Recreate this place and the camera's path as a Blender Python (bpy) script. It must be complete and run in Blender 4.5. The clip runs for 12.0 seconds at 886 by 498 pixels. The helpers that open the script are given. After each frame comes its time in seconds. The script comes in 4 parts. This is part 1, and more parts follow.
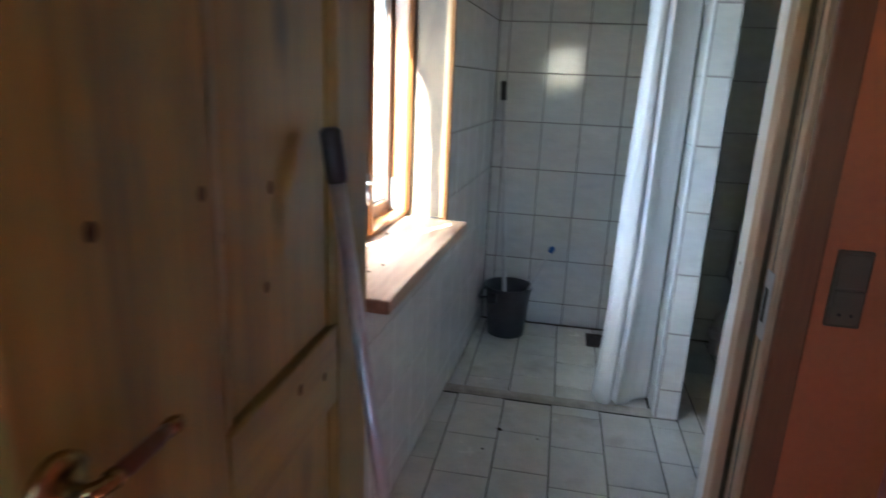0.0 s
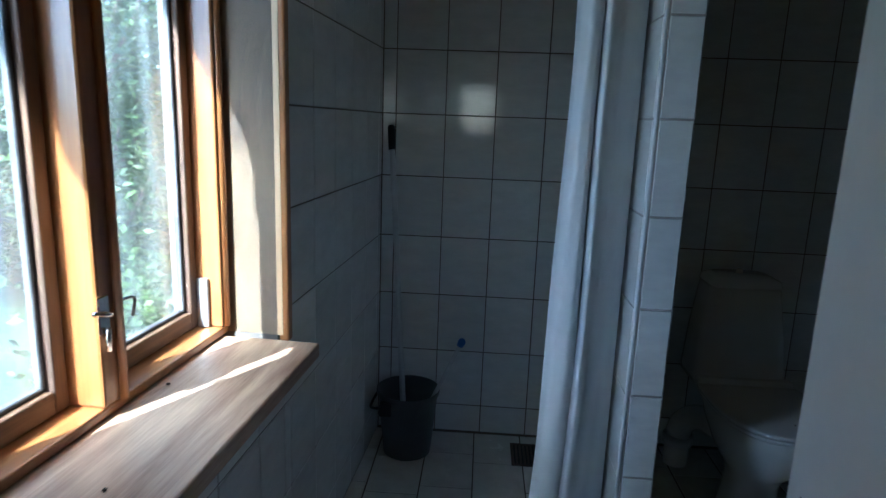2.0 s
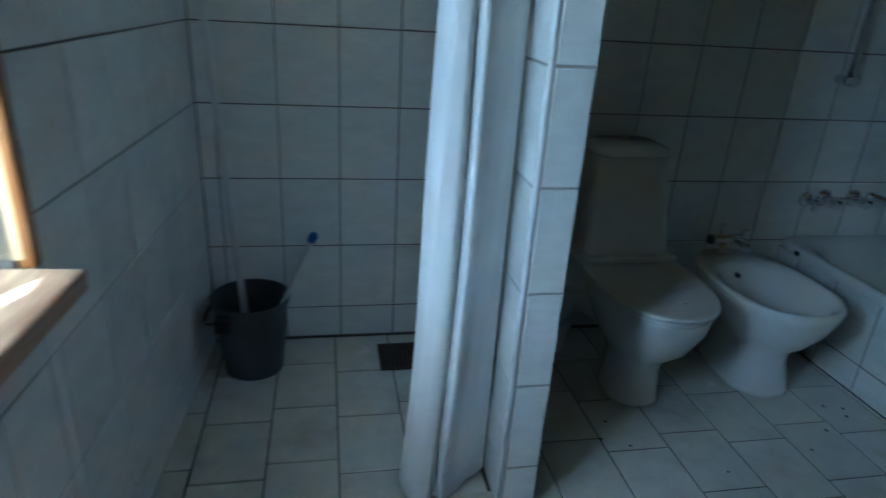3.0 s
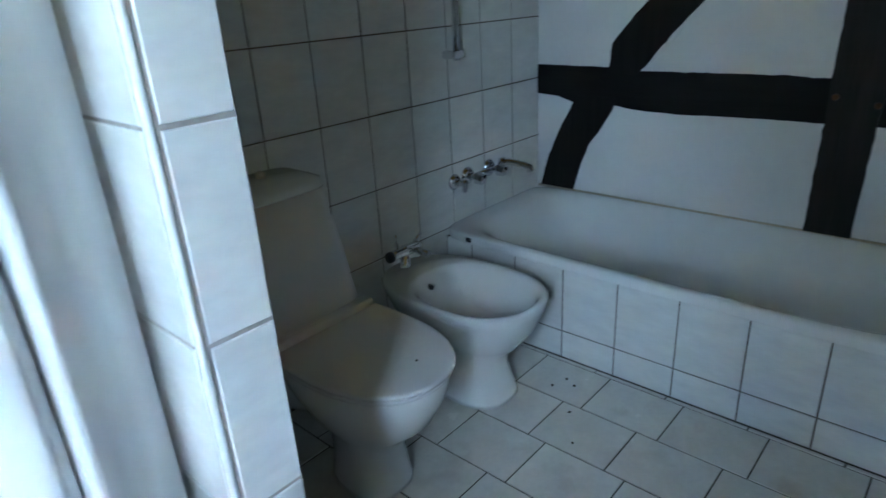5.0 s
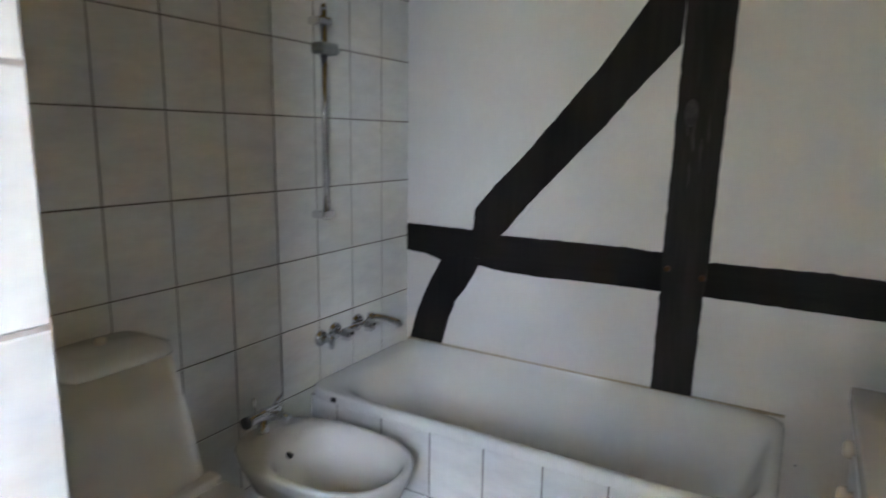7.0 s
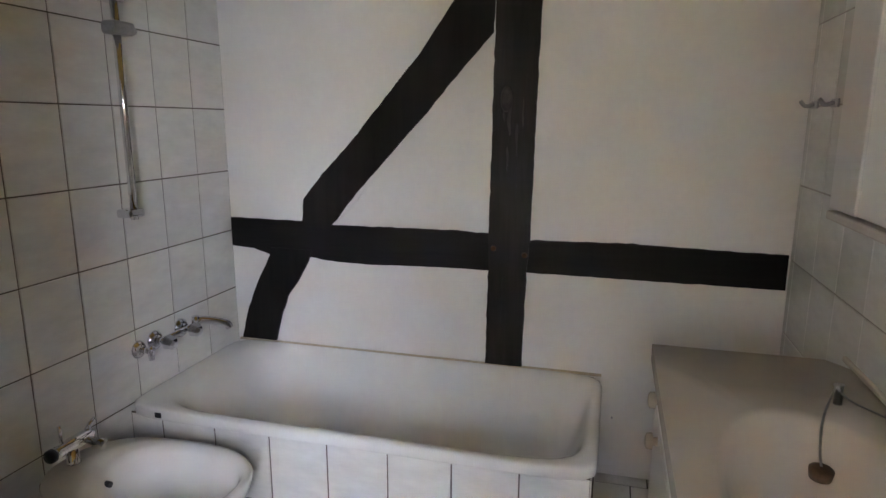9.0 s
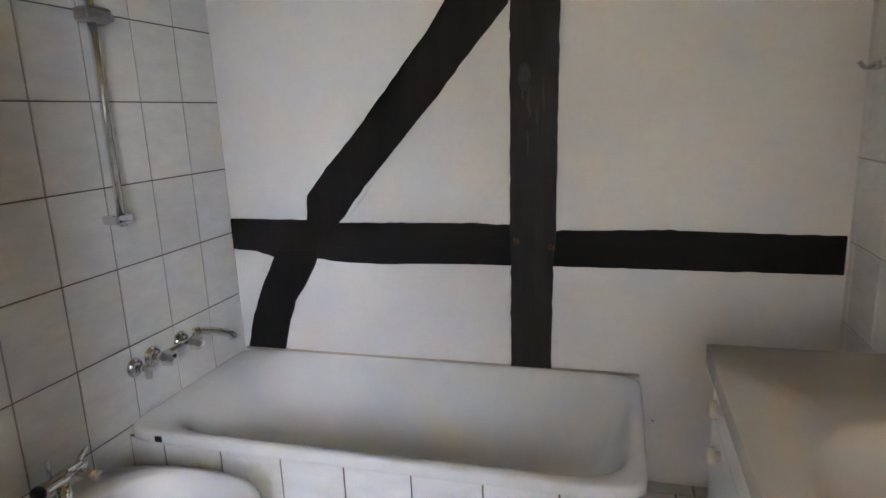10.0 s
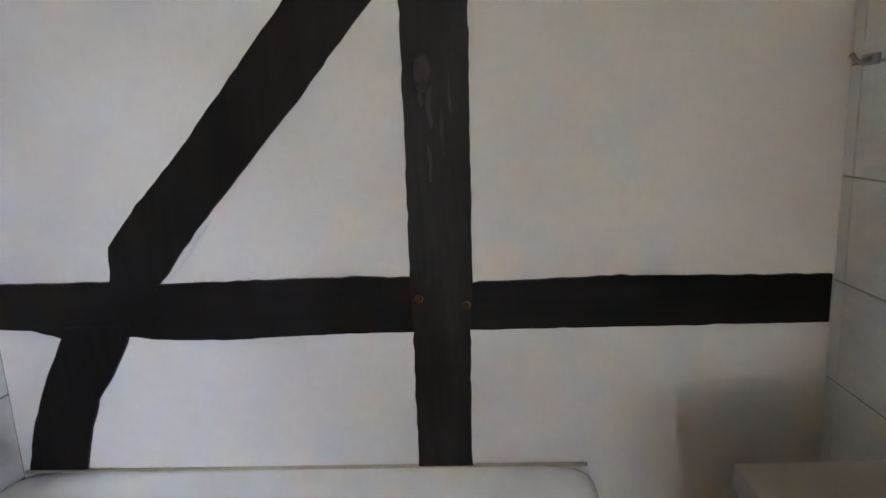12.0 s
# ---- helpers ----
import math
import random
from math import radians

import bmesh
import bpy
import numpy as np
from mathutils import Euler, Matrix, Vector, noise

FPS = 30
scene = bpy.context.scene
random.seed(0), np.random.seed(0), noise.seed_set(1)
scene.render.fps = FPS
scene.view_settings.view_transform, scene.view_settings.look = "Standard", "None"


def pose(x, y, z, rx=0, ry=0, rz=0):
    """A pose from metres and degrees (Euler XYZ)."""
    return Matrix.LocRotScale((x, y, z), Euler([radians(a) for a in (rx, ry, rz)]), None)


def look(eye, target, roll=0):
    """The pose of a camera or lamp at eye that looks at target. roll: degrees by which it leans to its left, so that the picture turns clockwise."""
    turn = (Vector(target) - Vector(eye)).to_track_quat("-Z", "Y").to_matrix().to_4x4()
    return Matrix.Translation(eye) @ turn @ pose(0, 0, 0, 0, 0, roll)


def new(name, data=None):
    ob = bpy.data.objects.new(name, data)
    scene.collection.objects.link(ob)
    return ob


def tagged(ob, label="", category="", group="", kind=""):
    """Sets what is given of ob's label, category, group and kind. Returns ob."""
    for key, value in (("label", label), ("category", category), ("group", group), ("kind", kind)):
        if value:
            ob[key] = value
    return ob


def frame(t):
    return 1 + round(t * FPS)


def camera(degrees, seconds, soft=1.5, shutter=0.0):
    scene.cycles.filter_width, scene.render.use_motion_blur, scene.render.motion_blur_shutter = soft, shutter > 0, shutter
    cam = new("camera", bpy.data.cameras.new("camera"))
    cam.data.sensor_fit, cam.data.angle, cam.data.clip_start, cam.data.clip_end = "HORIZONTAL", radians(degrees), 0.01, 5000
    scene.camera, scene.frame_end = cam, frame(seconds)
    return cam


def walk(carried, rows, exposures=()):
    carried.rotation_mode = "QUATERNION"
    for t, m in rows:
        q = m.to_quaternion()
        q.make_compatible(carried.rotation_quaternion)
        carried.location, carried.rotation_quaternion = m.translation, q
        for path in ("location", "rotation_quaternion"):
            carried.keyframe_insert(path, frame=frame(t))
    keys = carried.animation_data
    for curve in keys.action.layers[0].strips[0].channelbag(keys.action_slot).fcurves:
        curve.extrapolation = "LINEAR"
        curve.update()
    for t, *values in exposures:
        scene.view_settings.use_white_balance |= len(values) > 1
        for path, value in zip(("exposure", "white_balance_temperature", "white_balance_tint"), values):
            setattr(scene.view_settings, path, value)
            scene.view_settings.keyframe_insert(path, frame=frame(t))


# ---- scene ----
cam = camera(71.4, 12.0, soft=1.4, shutter=0.5)
EXPOSURES = [(0.0, 4.15, 5250, 7), (0.5, 4.2, 5150, 6), (1.0, 3.72, 4650, 1), (1.5, 3.55, 4600, 2), (2.0, 2.5, 4550, 3), (2.5, 2.35, 4450, 3), (3.0, 3.5, 4450, -7), (3.5, 4.4, 4600, -5),
             (5.3, 4.68, 5050, 3), (6.5, 5.2, 5750, 12), (7.5, 5.52, 6400, 20), (9.5, 5.58, 6600, 23), (10.0, 5.72, 6450, 22), (10.5, 5.76, 6250, 20), (11.0, 5.92, 6100, 20), (12.0, 5.72, 6300, 22)]
PATH = [
    (0, (0.403, -3.348, 1.333), (0.061, -1.451, 0.799), 2.5),
    (0.5, (0.424, -3.132, 1.304), (0.35, -1.229, 0.692), 2.2),
    (1, (0.4, -2.876, 1.296), (0.509, -0.989, 0.642), 2.9),
    (1.3, (0.401, -2.751, 1.285), (0.436, -0.872, 0.599), 1.6),
    (1.5, (0.42, -2.663, 1.295), (0.371, -0.763, 0.672), 1.8),
    (2, (0.461, -2.529, 1.353), (0.344, -0.574, 0.948), 2.1),
    (2.5, (0.445, -2.338, 1.28), (0.496, -0.45, 0.621), 3.7),
    (3, (0.457, -2.098, 1.247), (0.823, -0.287, 0.482), 3.6),
    (3.5, (0.541, -1.932, 1.227), (1.214, -0.214, 0.456), 3.4),
    (5.3, (0.64, -1.504, 1.242), (2.094, -0.348, 0.499), -1.9),
    (5.5, (0.648, -1.512, 1.253), (2.155, -0.408, 0.539), -0.2),
    (6, (0.661, -1.528, 1.275), (2.231, -0.437, 0.688), 0.1),
    (6.5, (0.661, -1.532, 1.294), (2.228, -0.4, 0.782), 1.3),
    (7, (0.678, -1.536, 1.319), (2.372, -0.535, 0.96), 0.9),
    (7.5, (0.694, -1.56, 1.335), (2.499, -0.761, 1.012), 0.7),
    (9.5, (0.729, -1.524, 1.319), (2.622, -1.031, 0.902), -0.2),
    (10, (0.888, -1.464, 1.303), (2.764, -0.92, 0.875), -2.4),
    (10.5, (1.113, -1.444, 1.296), (2.978, -0.847, 0.889), -2.2),
    (11, (1.301, -1.323, 1.296), (3.227, -1.084, 0.813), -0.7),
    (11.5, (1.451, -1.237, 1.301), (3.4, -1.199, 0.852), -1.4),
    (12, (1.47, -1.284, 1.29), (3.427, -1.165, 0.894), -2.7),
]
walk(cam, [(t, look(eye, target, roll)) for t, eye, target, roll in PATH], EXPOSURES)

# ---- light ----
SUN_FROM = Vector((-0.46, -0.88, 0.86)).normalized()
world = bpy.data.worlds.new("world")
scene.world = world
world.use_nodes = True
wn = world.node_tree
sky = wn.nodes.new("ShaderNodeTexSky")
sky.sky_type, sky.sun_disc = "NISHITA", False
sky.sun_elevation = math.asin(SUN_FROM.z)
sky.sun_rotation = math.atan2(SUN_FROM.x, SUN_FROM.y)
wn.links.new(sky.outputs[0], wn.nodes["Background"].inputs[0])
wn.nodes["Background"].inputs[1].default_value = 0.15
# unseen lamp standing in for clear sky beyond the garden, slantwise through the window
sky_lamp = new("sky_standin_lamp", bpy.data.lights.new("sky_standin_lamp", "AREA"))
sky_lamp.data.shape, sky_lamp.data.size, sky_lamp.data.size_y = "RECTANGLE", 0.9, 1.2
sky_lamp.data.energy, sky_lamp.data.color = 2.9, (0.72, 0.84, 1.0)
sky_lamp.matrix_world = look((-1.42, -2.62, 1.95), (1.6, -0.2, 0.75))
sun = new("sun", bpy.data.lights.new("sun", "SUN"))
sun.data.energy, sun.data.angle, sun.data.color = 5.0, radians(0.5), (1.0, 0.92, 0.78)
sun.matrix_world = look(SUN_FROM * 20, (0, 0, 0))


# ---- materials ----
def material(name, base, rough=0.5, metal=0.0, var=0.06, scale=6.0, fine=60.0, bump=0.0, tint=None, random_amount=0.0,
             stretch=(1, 1, 1), spec=0.5, coat=0.0, stain=None, stain_amount=0.0, stain_scale=3.0):
    m = bpy.data.materials.new(name)
    m.use_nodes = True
    nt = m.node_tree
    n, l = nt.nodes, nt.links
    p = n["Principled BSDF"]
    p.inputs["Roughness"].default_value = rough
    p.inputs["Metallic"].default_value = metal
    p.inputs["Specular IOR Level"].default_value = spec
    p.inputs["Coat Weight"].default_value = coat
    p.inputs["Coat Roughness"].default_value = 0.12
    tc = n.new("ShaderNodeTexCoord")
    mp = n.new("ShaderNodeMapping")
    mp.inputs["Scale"].default_value = stretch
    info = n.new("ShaderNodeObjectInfo")
    shift = n.new("ShaderNodeVectorMath")
    shift.operation = "ADD"
    rnd = n.new("ShaderNodeMath")
    rnd.operation = "MULTIPLY"
    rnd.inputs[1].default_value = 37.0
    l.new(info.outputs["Random"], rnd.inputs[0])
    l.new(tc.outputs["Object"], mp.inputs["Vector"])
    l.new(mp.outputs[0], shift.inputs[0])
    l.new(rnd.outputs[0], shift.inputs[1])
    big = n.new("ShaderNodeTexNoise")
    big.inputs["Scale"].default_value, big.inputs["Detail"].default_value = scale, 4
    small = n.new("ShaderNodeTexNoise")
    small.inputs["Scale"].default_value, small.inputs["Detail"].default_value = fine, 3
    l.new(shift.outputs[0], big.inputs["Vector"])
    l.new(shift.outputs[0], small.inputs["Vector"])
    mix = n.new("ShaderNodeMix")
    mix.data_type = "RGBA"
    dark = [max(0.0, c * (1 - 2.2 * var)) for c in base]
    other = tint or [min(1.0, c * (1 + var)) for c in base]
    mix.inputs["A"].default_value = (*dark, 1)
    mix.inputs["B"].default_value = (*other, 1)
    add = n.new("ShaderNodeMath")
    add.operation = "MULTIPLY_ADD"
    add.inputs[1].default_value = 0.35
    l.new(small.outputs["Fac"], add.inputs[0])
    sub = n.new("ShaderNodeMath")
    sub.operation = "MULTIPLY"
    sub.inputs[1].default_value = 0.75
    l.new(big.outputs["Fac"], sub.inputs[0])
    l.new(sub.outputs[0], add.inputs[2])
    ramp = n.new("ShaderNodeMapRange")
    ramp.inputs["From Min"].default_value, ramp.inputs["From Max"].default_value = 0.32, 0.78
    l.new(add.outputs[0], ramp.inputs["Value"])
    l.new(ramp.outputs[0], mix.inputs["Factor"])
    col = mix.outputs["Result"]
    if stain:
        st = n.new("ShaderNodeTexNoise")
        st.inputs["Scale"].default_value, st.inputs["Detail"].default_value = stain_scale, 6
        l.new(shift.outputs[0], st.inputs["Vector"])
        sr = n.new("ShaderNodeMapRange")
        sr.inputs["From Min"].default_value, sr.inputs["From Max"].default_value = 0.55, 0.75
        sr.inputs["To Max"].default_value = stain_amount
        l.new(st.outputs["Fac"], sr.inputs["Value"])
        m2 = n.new("ShaderNodeMix")
        m2.data_type = "RGBA"
        m2.inputs["B"].default_value = (*stain, 1)
        l.new(sr.outputs[0], m2.inputs["Factor"])
        l.new(col, m2.inputs["A"])
        col = m2.outputs["Result"]
    if random_amount:
        hsv = n.new("ShaderNodeHueSaturation")
        vr = n.new("ShaderNodeMapRange")
        vr.inputs["To Min"].default_value, vr.inputs["To Max"].default_value = 1 - random_amount, 1 + random_amount
        l.new(info.outputs["Random"], vr.inputs["Value"])
        l.new(vr.outputs[0], hsv.inputs["Value"])
        l.new(col, hsv.inputs["Color"])
        col = hsv.outputs[0]
    l.new(col, p.inputs["Base Color"])
    rr = n.new("ShaderNodeMapRange")
    rr.inputs["To Min"].default_value, rr.inputs["To Max"].default_value = max(0.02, rough * 0.75), min(1, rough * 1.3)
    l.new(big.outputs["Fac"], rr.inputs["Value"])
    l.new(rr.outputs[0], p.inputs["Roughness"])
    if bump:
        b = n.new("ShaderNodeBump")
        b.inputs["Strength"].default_value, b.inputs["Distance"].default_value = 1.0, bump
        l.new(add.outputs[0], b.inputs["Height"])
        l.new(b.outputs[0], p.inputs["Normal"])
    return m


def wood(name, light, dark, rough=0.4, ring=9.0, coat=0.0, knots=True, along=2):
    """Grain runs along the object's axis `along`."""
    m = bpy.data.materials.new(name)
    m.use_nodes = True
    nt = m.node_tree
    n, l = nt.nodes, nt.links
    p = n["Principled BSDF"]
    p.inputs["Coat Weight"].default_value = coat
    p.inputs["Coat Roughness"].default_value = 0.15
    tc, info = n.new("ShaderNodeTexCoord"), n.new("ShaderNodeObjectInfo")
    mp = n.new("ShaderNodeMapping")
    s = [1.0, 1.0, 1.0]
    s[along] = 0.07
    mp.inputs["Scale"].default_value = s
    shift = n.new("ShaderNodeVectorMath")
    shift.operation = "ADD"
    l.new(tc.outputs["Object"], mp.inputs["Vector"])
    rnd = n.new("ShaderNodeMath")
    rnd.operation = "MULTIPLY"
    rnd.inputs[1].default_value = 11.0
    l.new(info.outputs["Random"], rnd.inputs[0])
    l.new(mp.outputs[0], shift.inputs[0])
    l.new(rnd.outputs[0], shift.inputs[1])
    a = n.new("ShaderNodeTexNoise")
    a.inputs["Scale"].default_value, a.inputs["Detail"].default_value, a.inputs["Distortion"].default_value = ring, 5, 1.2
    f = n.new("ShaderNodeTexNoise")
    f.inputs["Scale"].default_value, f.inputs["Detail"].default_value = ring * 14, 2
    for t in (a, f):
        l.new(shift.outputs[0], t.inputs["Vector"])
    mul = n.new("ShaderNodeMath")
    mul.operation = "MULTIPLY_ADD"
    mul.inputs[1].default_value = 0.3
    l.new(f.outputs["Fac"], mul.inputs[0])
    l.new(a.outputs["Fac"], mul.inputs[2])
    r = n.new("ShaderNodeMapRange")
    r.inputs["From Min"].default_value, r.inputs["From Max"].default_value = 0.42, 0.88
    l.new(mul.outputs[0], r.inputs["Value"])
    mix = n.new("ShaderNodeMix")
    mix.data_type = "RGBA"
    mix.inputs["A"].default_value, mix.inputs["B"].default_value = (*light, 1), (*dark, 1)
    l.new(r.outputs[0], mix.inputs["Factor"])
    col = mix.outputs["Result"]
    if knots:
        mk = n.new("ShaderNodeMapping")
        s2 = [1.0, 1.0, 1.0]
        s2[along] = 0.45
        mk.inputs["Scale"].default_value = s2
        l.new(tc.outputs["Object"], mk.inputs["Vector"])
        v = n.new("ShaderNodeTexVoronoi")
        v.inputs["Scale"].default_value = 4.2
        l.new(mk.outputs[0], v.inputs["Vector"])
        kr = n.new("ShaderNodeMapRange")
        kr.inputs["From Min"].default_value, kr.inputs["From Max"].default_value = 0.06, 0.15
        kr.inputs["To Min"].default_value, kr.inputs["To Max"].default_value = 0.85, 0.0
        l.new(v.outputs["Distance"], kr.inputs["Value"])
        m2 = n.new("ShaderNodeMix")
        m2.data_type = "RGBA"
        m2.inputs["B"].default_value = (dark[0] * 0.35, dark[1] * 0.3, dark[2] * 0.3, 1)
        l.new(kr.outputs[0], m2.inputs["Factor"])
        l.new(col, m2.inputs["A"])
        col = m2.outputs["Result"]
    l.new(col, p.inputs["Base Color"])
    p.inputs["Roughness"].default_value = rough
    b = n.new("ShaderNodeBump")
    b.inputs["Strength"].default_value, b.inputs["Distance"].default_value = 0.6, 0.0008
    l.new(mul.outputs[0], b.inputs["Height"])
    l.new(b.outputs[0], p.inputs["Normal"])
    return m


M_TILE = material("glazed_wall_tile", (0.78, 0.78, 0.745), 0.10, var=0.05, scale=9, fine=30, bump=0.0004, random_amount=0.035,
                  stretch=(1, 2.6, 1))
M_FLOOR = material("glazed_floor_tile", (0.70, 0.685, 0.63), 0.24, var=0.06, scale=12, fine=70, bump=0.0004, random_amount=0.05,
                   stain=(0.30, 0.25, 0.19), stain_amount=0.35, stain_scale=7)
M_GROUT_FLOOR = material("black_dirty_grout", (0.060, 0.050, 0.040), 0.9, var=0.25, scale=8, fine=120, bump=0.001)
M_GROUT = material("dark_grout", (0.155, 0.135, 0.115), 0.9, var=0.2, scale=8, fine=120, bump=0.001)
M_GROUT_PALE = material("pale_grout", (0.40, 0.37, 0.34), 0.9, var=0.15, scale=8, fine=120, bump=0.001)
M_PLASTER = material("white_limewash", (0.82, 0.80, 0.765), 0.75, var=0.025, scale=2.5, fine=40, bump=0.0012,
                     stain=(0.76, 0.73, 0.68), stain_amount=0.3, stain_scale=1.2)
M_PANEL = material("white_painted_board", (0.80, 0.81, 0.80), 0.5, var=0.02, scale=5, fine=50, bump=0.0005)
M_TIMBER = material("black_stained_timber", (0.0075, 0.0058, 0.0050), 0.55, var=0.35, scale=7, fine=45, bump=0.003,
                    tint=(0.016, 0.012, 0.010), spec=0.2, stretch=(1, 1, 0.07))
M_TIMBER_POST = material("weathered_black_oak", (0.0085, 0.0066, 0.0056), 0.5, var=0.35, scale=9, fine=60, bump=0.004,
                         tint=(0.027, 0.022, 0.018), spec=0.25, stretch=(1, 1, 0.09))
M_TIMBER_WORN = material("grey_worn_oak", (0.042, 0.036, 0.031), 0.5, var=0.4, scale=20, fine=120, bump=0.003, spec=0.3, stretch=(1, 1, 0.2))
M_TIMBER_H = material("black_stained_rail", (0.0075, 0.0058, 0.0050), 0.55, var=0.35, scale=7, fine=45, bump=0.003,
                      tint=(0.013, 0.010, 0.0085), spec=0.2, stretch=(1, 0.07, 1))
M_PINE_V = wood("varnished_pine_upright", (0.40, 0.18, 0.052), (0.20, 0.070, 0.018), 0.32, coat=0.35, knots=False)
M_PINE_H = wood("varnished_pine_level", (0.40, 0.18, 0.052), (0.20, 0.070, 0.018), 0.32, coat=0.35, knots=False, along=1)
M_SASH_V = wood("weathered_sash_upright", (0.19, 0.105, 0.052), (0.055, 0.034, 0.024), 0.55, ring=14, knots=False)
M_SASH_H = wood("weathered_sash_level", (0.19, 0.105, 0.052), (0.055, 0.034, 0.024), 0.55, ring=14, knots=False, along=1)
M_REVEAL = wood("pale_pine_board", (0.74, 0.54, 0.31), (0.52, 0.33, 0.16), 0.5, ring=6, knots=True)
M_SILL = wood("worn_pine_sill", (0.62, 0.45, 0.30), (0.24, 0.135, 0.080), 0.42, ring=16, coat=0.05, knots=False, along=1)
M_DOOR = wood("knotty_pine_door", (0.35, 0.232, 0.044), (0.17, 0.100, 0.018), 0.38, ring=7, coat=0.25)
M_DOOR_H = wood("knotty_pine_crosspiece", (0.35, 0.232, 0.044), (0.17, 0.100, 0.018), 0.38, ring=7, coat=0.25, along=1)
M_KNOTWOOD = material("dark_pine_knot", (0.075, 0.034, 0.010), 0.6, var=0.3, scale=40, fine=150, spec=0.15)
M_LINING = wood("bare_pine_lining", (0.56, 0.42, 0.28), (0.42, 0.27, 0.15), 0.5, knots=True)
M_CASING = wood("brown_stained_casing", (0.21, 0.092, 0.032), (0.12, 0.048, 0.018), 0.45, knots=False)
M_CEIL = wood("pine_ceiling_boards", (0.62, 0.44, 0.13), (0.46, 0.28, 0.07), 0.45, along=1)
M_RED = material("terracotta_wall_paint", (0.47, 0.145, 0.050), 0.6, var=0.08, scale=3, fine=60, bump=0.0008)
M_PINK = material("pink_wall_paint", (0.68, 0.28, 0.31), 0.6, var=0.06, scale=3, fine=60, bump=0.0008)
M_BOARD = wood("dark_floorboards", (0.16, 0.085, 0.04), (0.10, 0.05, 0.025), 0.45, along=1)
M_CERAMIC = material("white_vitreous_china", (0.82, 0.815, 0.78), 0.10, var=0.012, scale=4, fine=30, coat=0.3)
M_PLASTIC_W = material("white_seat_plastic", (0.78, 0.77, 0.75), 0.22, var=0.012, scale=5, fine=80)
M_ENAMEL = material("white_bath_enamel", (0.80, 0.80, 0.765), 0.16, var=0.03, scale=3, fine=25, coat=0.2,
                    stain=(0.60, 0.56, 0.47), stain_amount=0.3, stain_scale=2.2)
M_CHROME = material("worn_chrome", (0.74, 0.74, 0.76), 0.05, metal=1.0, var=0.08, scale=30, fine=200)
M_STEEL = material("dull_steel", (0.42, 0.42, 0.43), 0.35, metal=1.0, var=0.12, scale=30, fine=200)
M_ALU = material("grey_aluminium_tube", (0.50, 0.52, 0.53), 0.38, metal=0.8, var=0.06, scale=20, fine=120)
M_BLACK = material("black_plastic", (0.014, 0.014, 0.016), 0.45, var=0.1, scale=30, fine=200)
M_BUCKET = material("dark_grey_bucket_plastic", (0.085, 0.092, 0.098), 0.42, var=0.15, scale=10, fine=90, bump=0.0003)
M_WHITE_POLE = material("white_coated_tube", (0.62, 0.62, 0.60), 0.35, var=0.04, scale=10, fine=60)
M_BLUE = material("blue_plastic", (0.02, 0.11, 0.42), 0.35, var=0.05, scale=20, fine=90)
M_GRATE = material("rusty_drain_metal", (0.085, 0.055, 0.04), 0.55, metal=0.4, var=0.3, scale=30, fine=160, bump=0.0006)
# near-black colour in place of the shade inside holes and cracks
M_HOLE_SHADE = material("hole_shade", (0.008, 0.007, 0.007), 0.8, var=0.1)
M_SWITCH = material("olive_grey_switch_plastic", (0.105, 0.085, 0.050), 0.35, var=0.04, scale=20, fine=90)
M_OLIVE_STRIP = material("dark_olive_strip", (0.075, 0.056, 0.022), 0.6, var=0.15, scale=20, fine=120)
# dark colour for the shade in the socket holes and the rebate's groove
M_GAP_SHADE = material("gap_shade", (0.02, 0.017, 0.012), 0.6, var=0.05)
M_MELAMINE = material("cream_vanity_top", (0.66, 0.61, 0.54), 0.22, var=0.02, scale=5, fine=60, coat=0.2)
M_CABINET = material("white_cabinet_front", (0.66, 0.645, 0.62), 0.35, var=0.02, scale=5, fine=60)
M_KNOB = material("ivory_knob", (0.70, 0.63, 0.52), 0.2, var=0.03, scale=20, fine=90)
M_BRASS = material("worn_brass", (0.42, 0.29, 0.11), 0.22, metal=1.0, var=0.2, scale=40, fine=200)
M_COPPER = material("reddish_varnished_grip", (0.13, 0.036, 0.016), 0.3, var=0.15, scale=40, fine=200, coat=0.4)
M_PLUG = material("brown_plug_rubber", (0.09, 0.05, 0.025), 0.5, var=0.2, scale=40, fine=200)
M_DIRT = material("dry_dirt", (0.05, 0.035, 0.02), 0.9, var=0.3, scale=60, fine=300)
M_CURB = material("dirty_cement_strip", (0.50, 0.46, 0.39), 0.8, var=0.15, scale=12, fine=90, bump=0.0012,
                  stain=(0.13, 0.10, 0.07), stain_amount=0.7, stain_scale=9)
M_SEALANT = material("aged_sealant", (0.52, 0.45, 0.33), 0.5, var=0.1, scale=20, fine=90)
M_GASKET = material("grey_window_putty", (0.10, 0.10, 0.10), 0.6, var=0.25, scale=25, fine=120)
M_MIRROR = material("mirror_silver", (0.85, 0.86, 0.86), 0.03, metal=1.0, var=0.0)
M_LEAF = material("garden_leaf", (0.055, 0.11, 0.028), 0.5, var=0.3, scale=2, fine=9, tint=(0.10, 0.17, 0.035))
M_BARK = material("garden_bark", (0.10, 0.075, 0.05), 0.9, var=0.25, scale=12, fine=60, bump=0.004)
M_GRASS = material("garden_grass", (0.055, 0.10, 0.03), 0.9, var=0.3, scale=1.2, fine=25, tint=(0.10, 0.155, 0.045), bump=0.02)
M_ROOF = material("roof_tile_red", (0.24, 0.09, 0.05), 0.8, var=0.2, scale=5, fine=40)

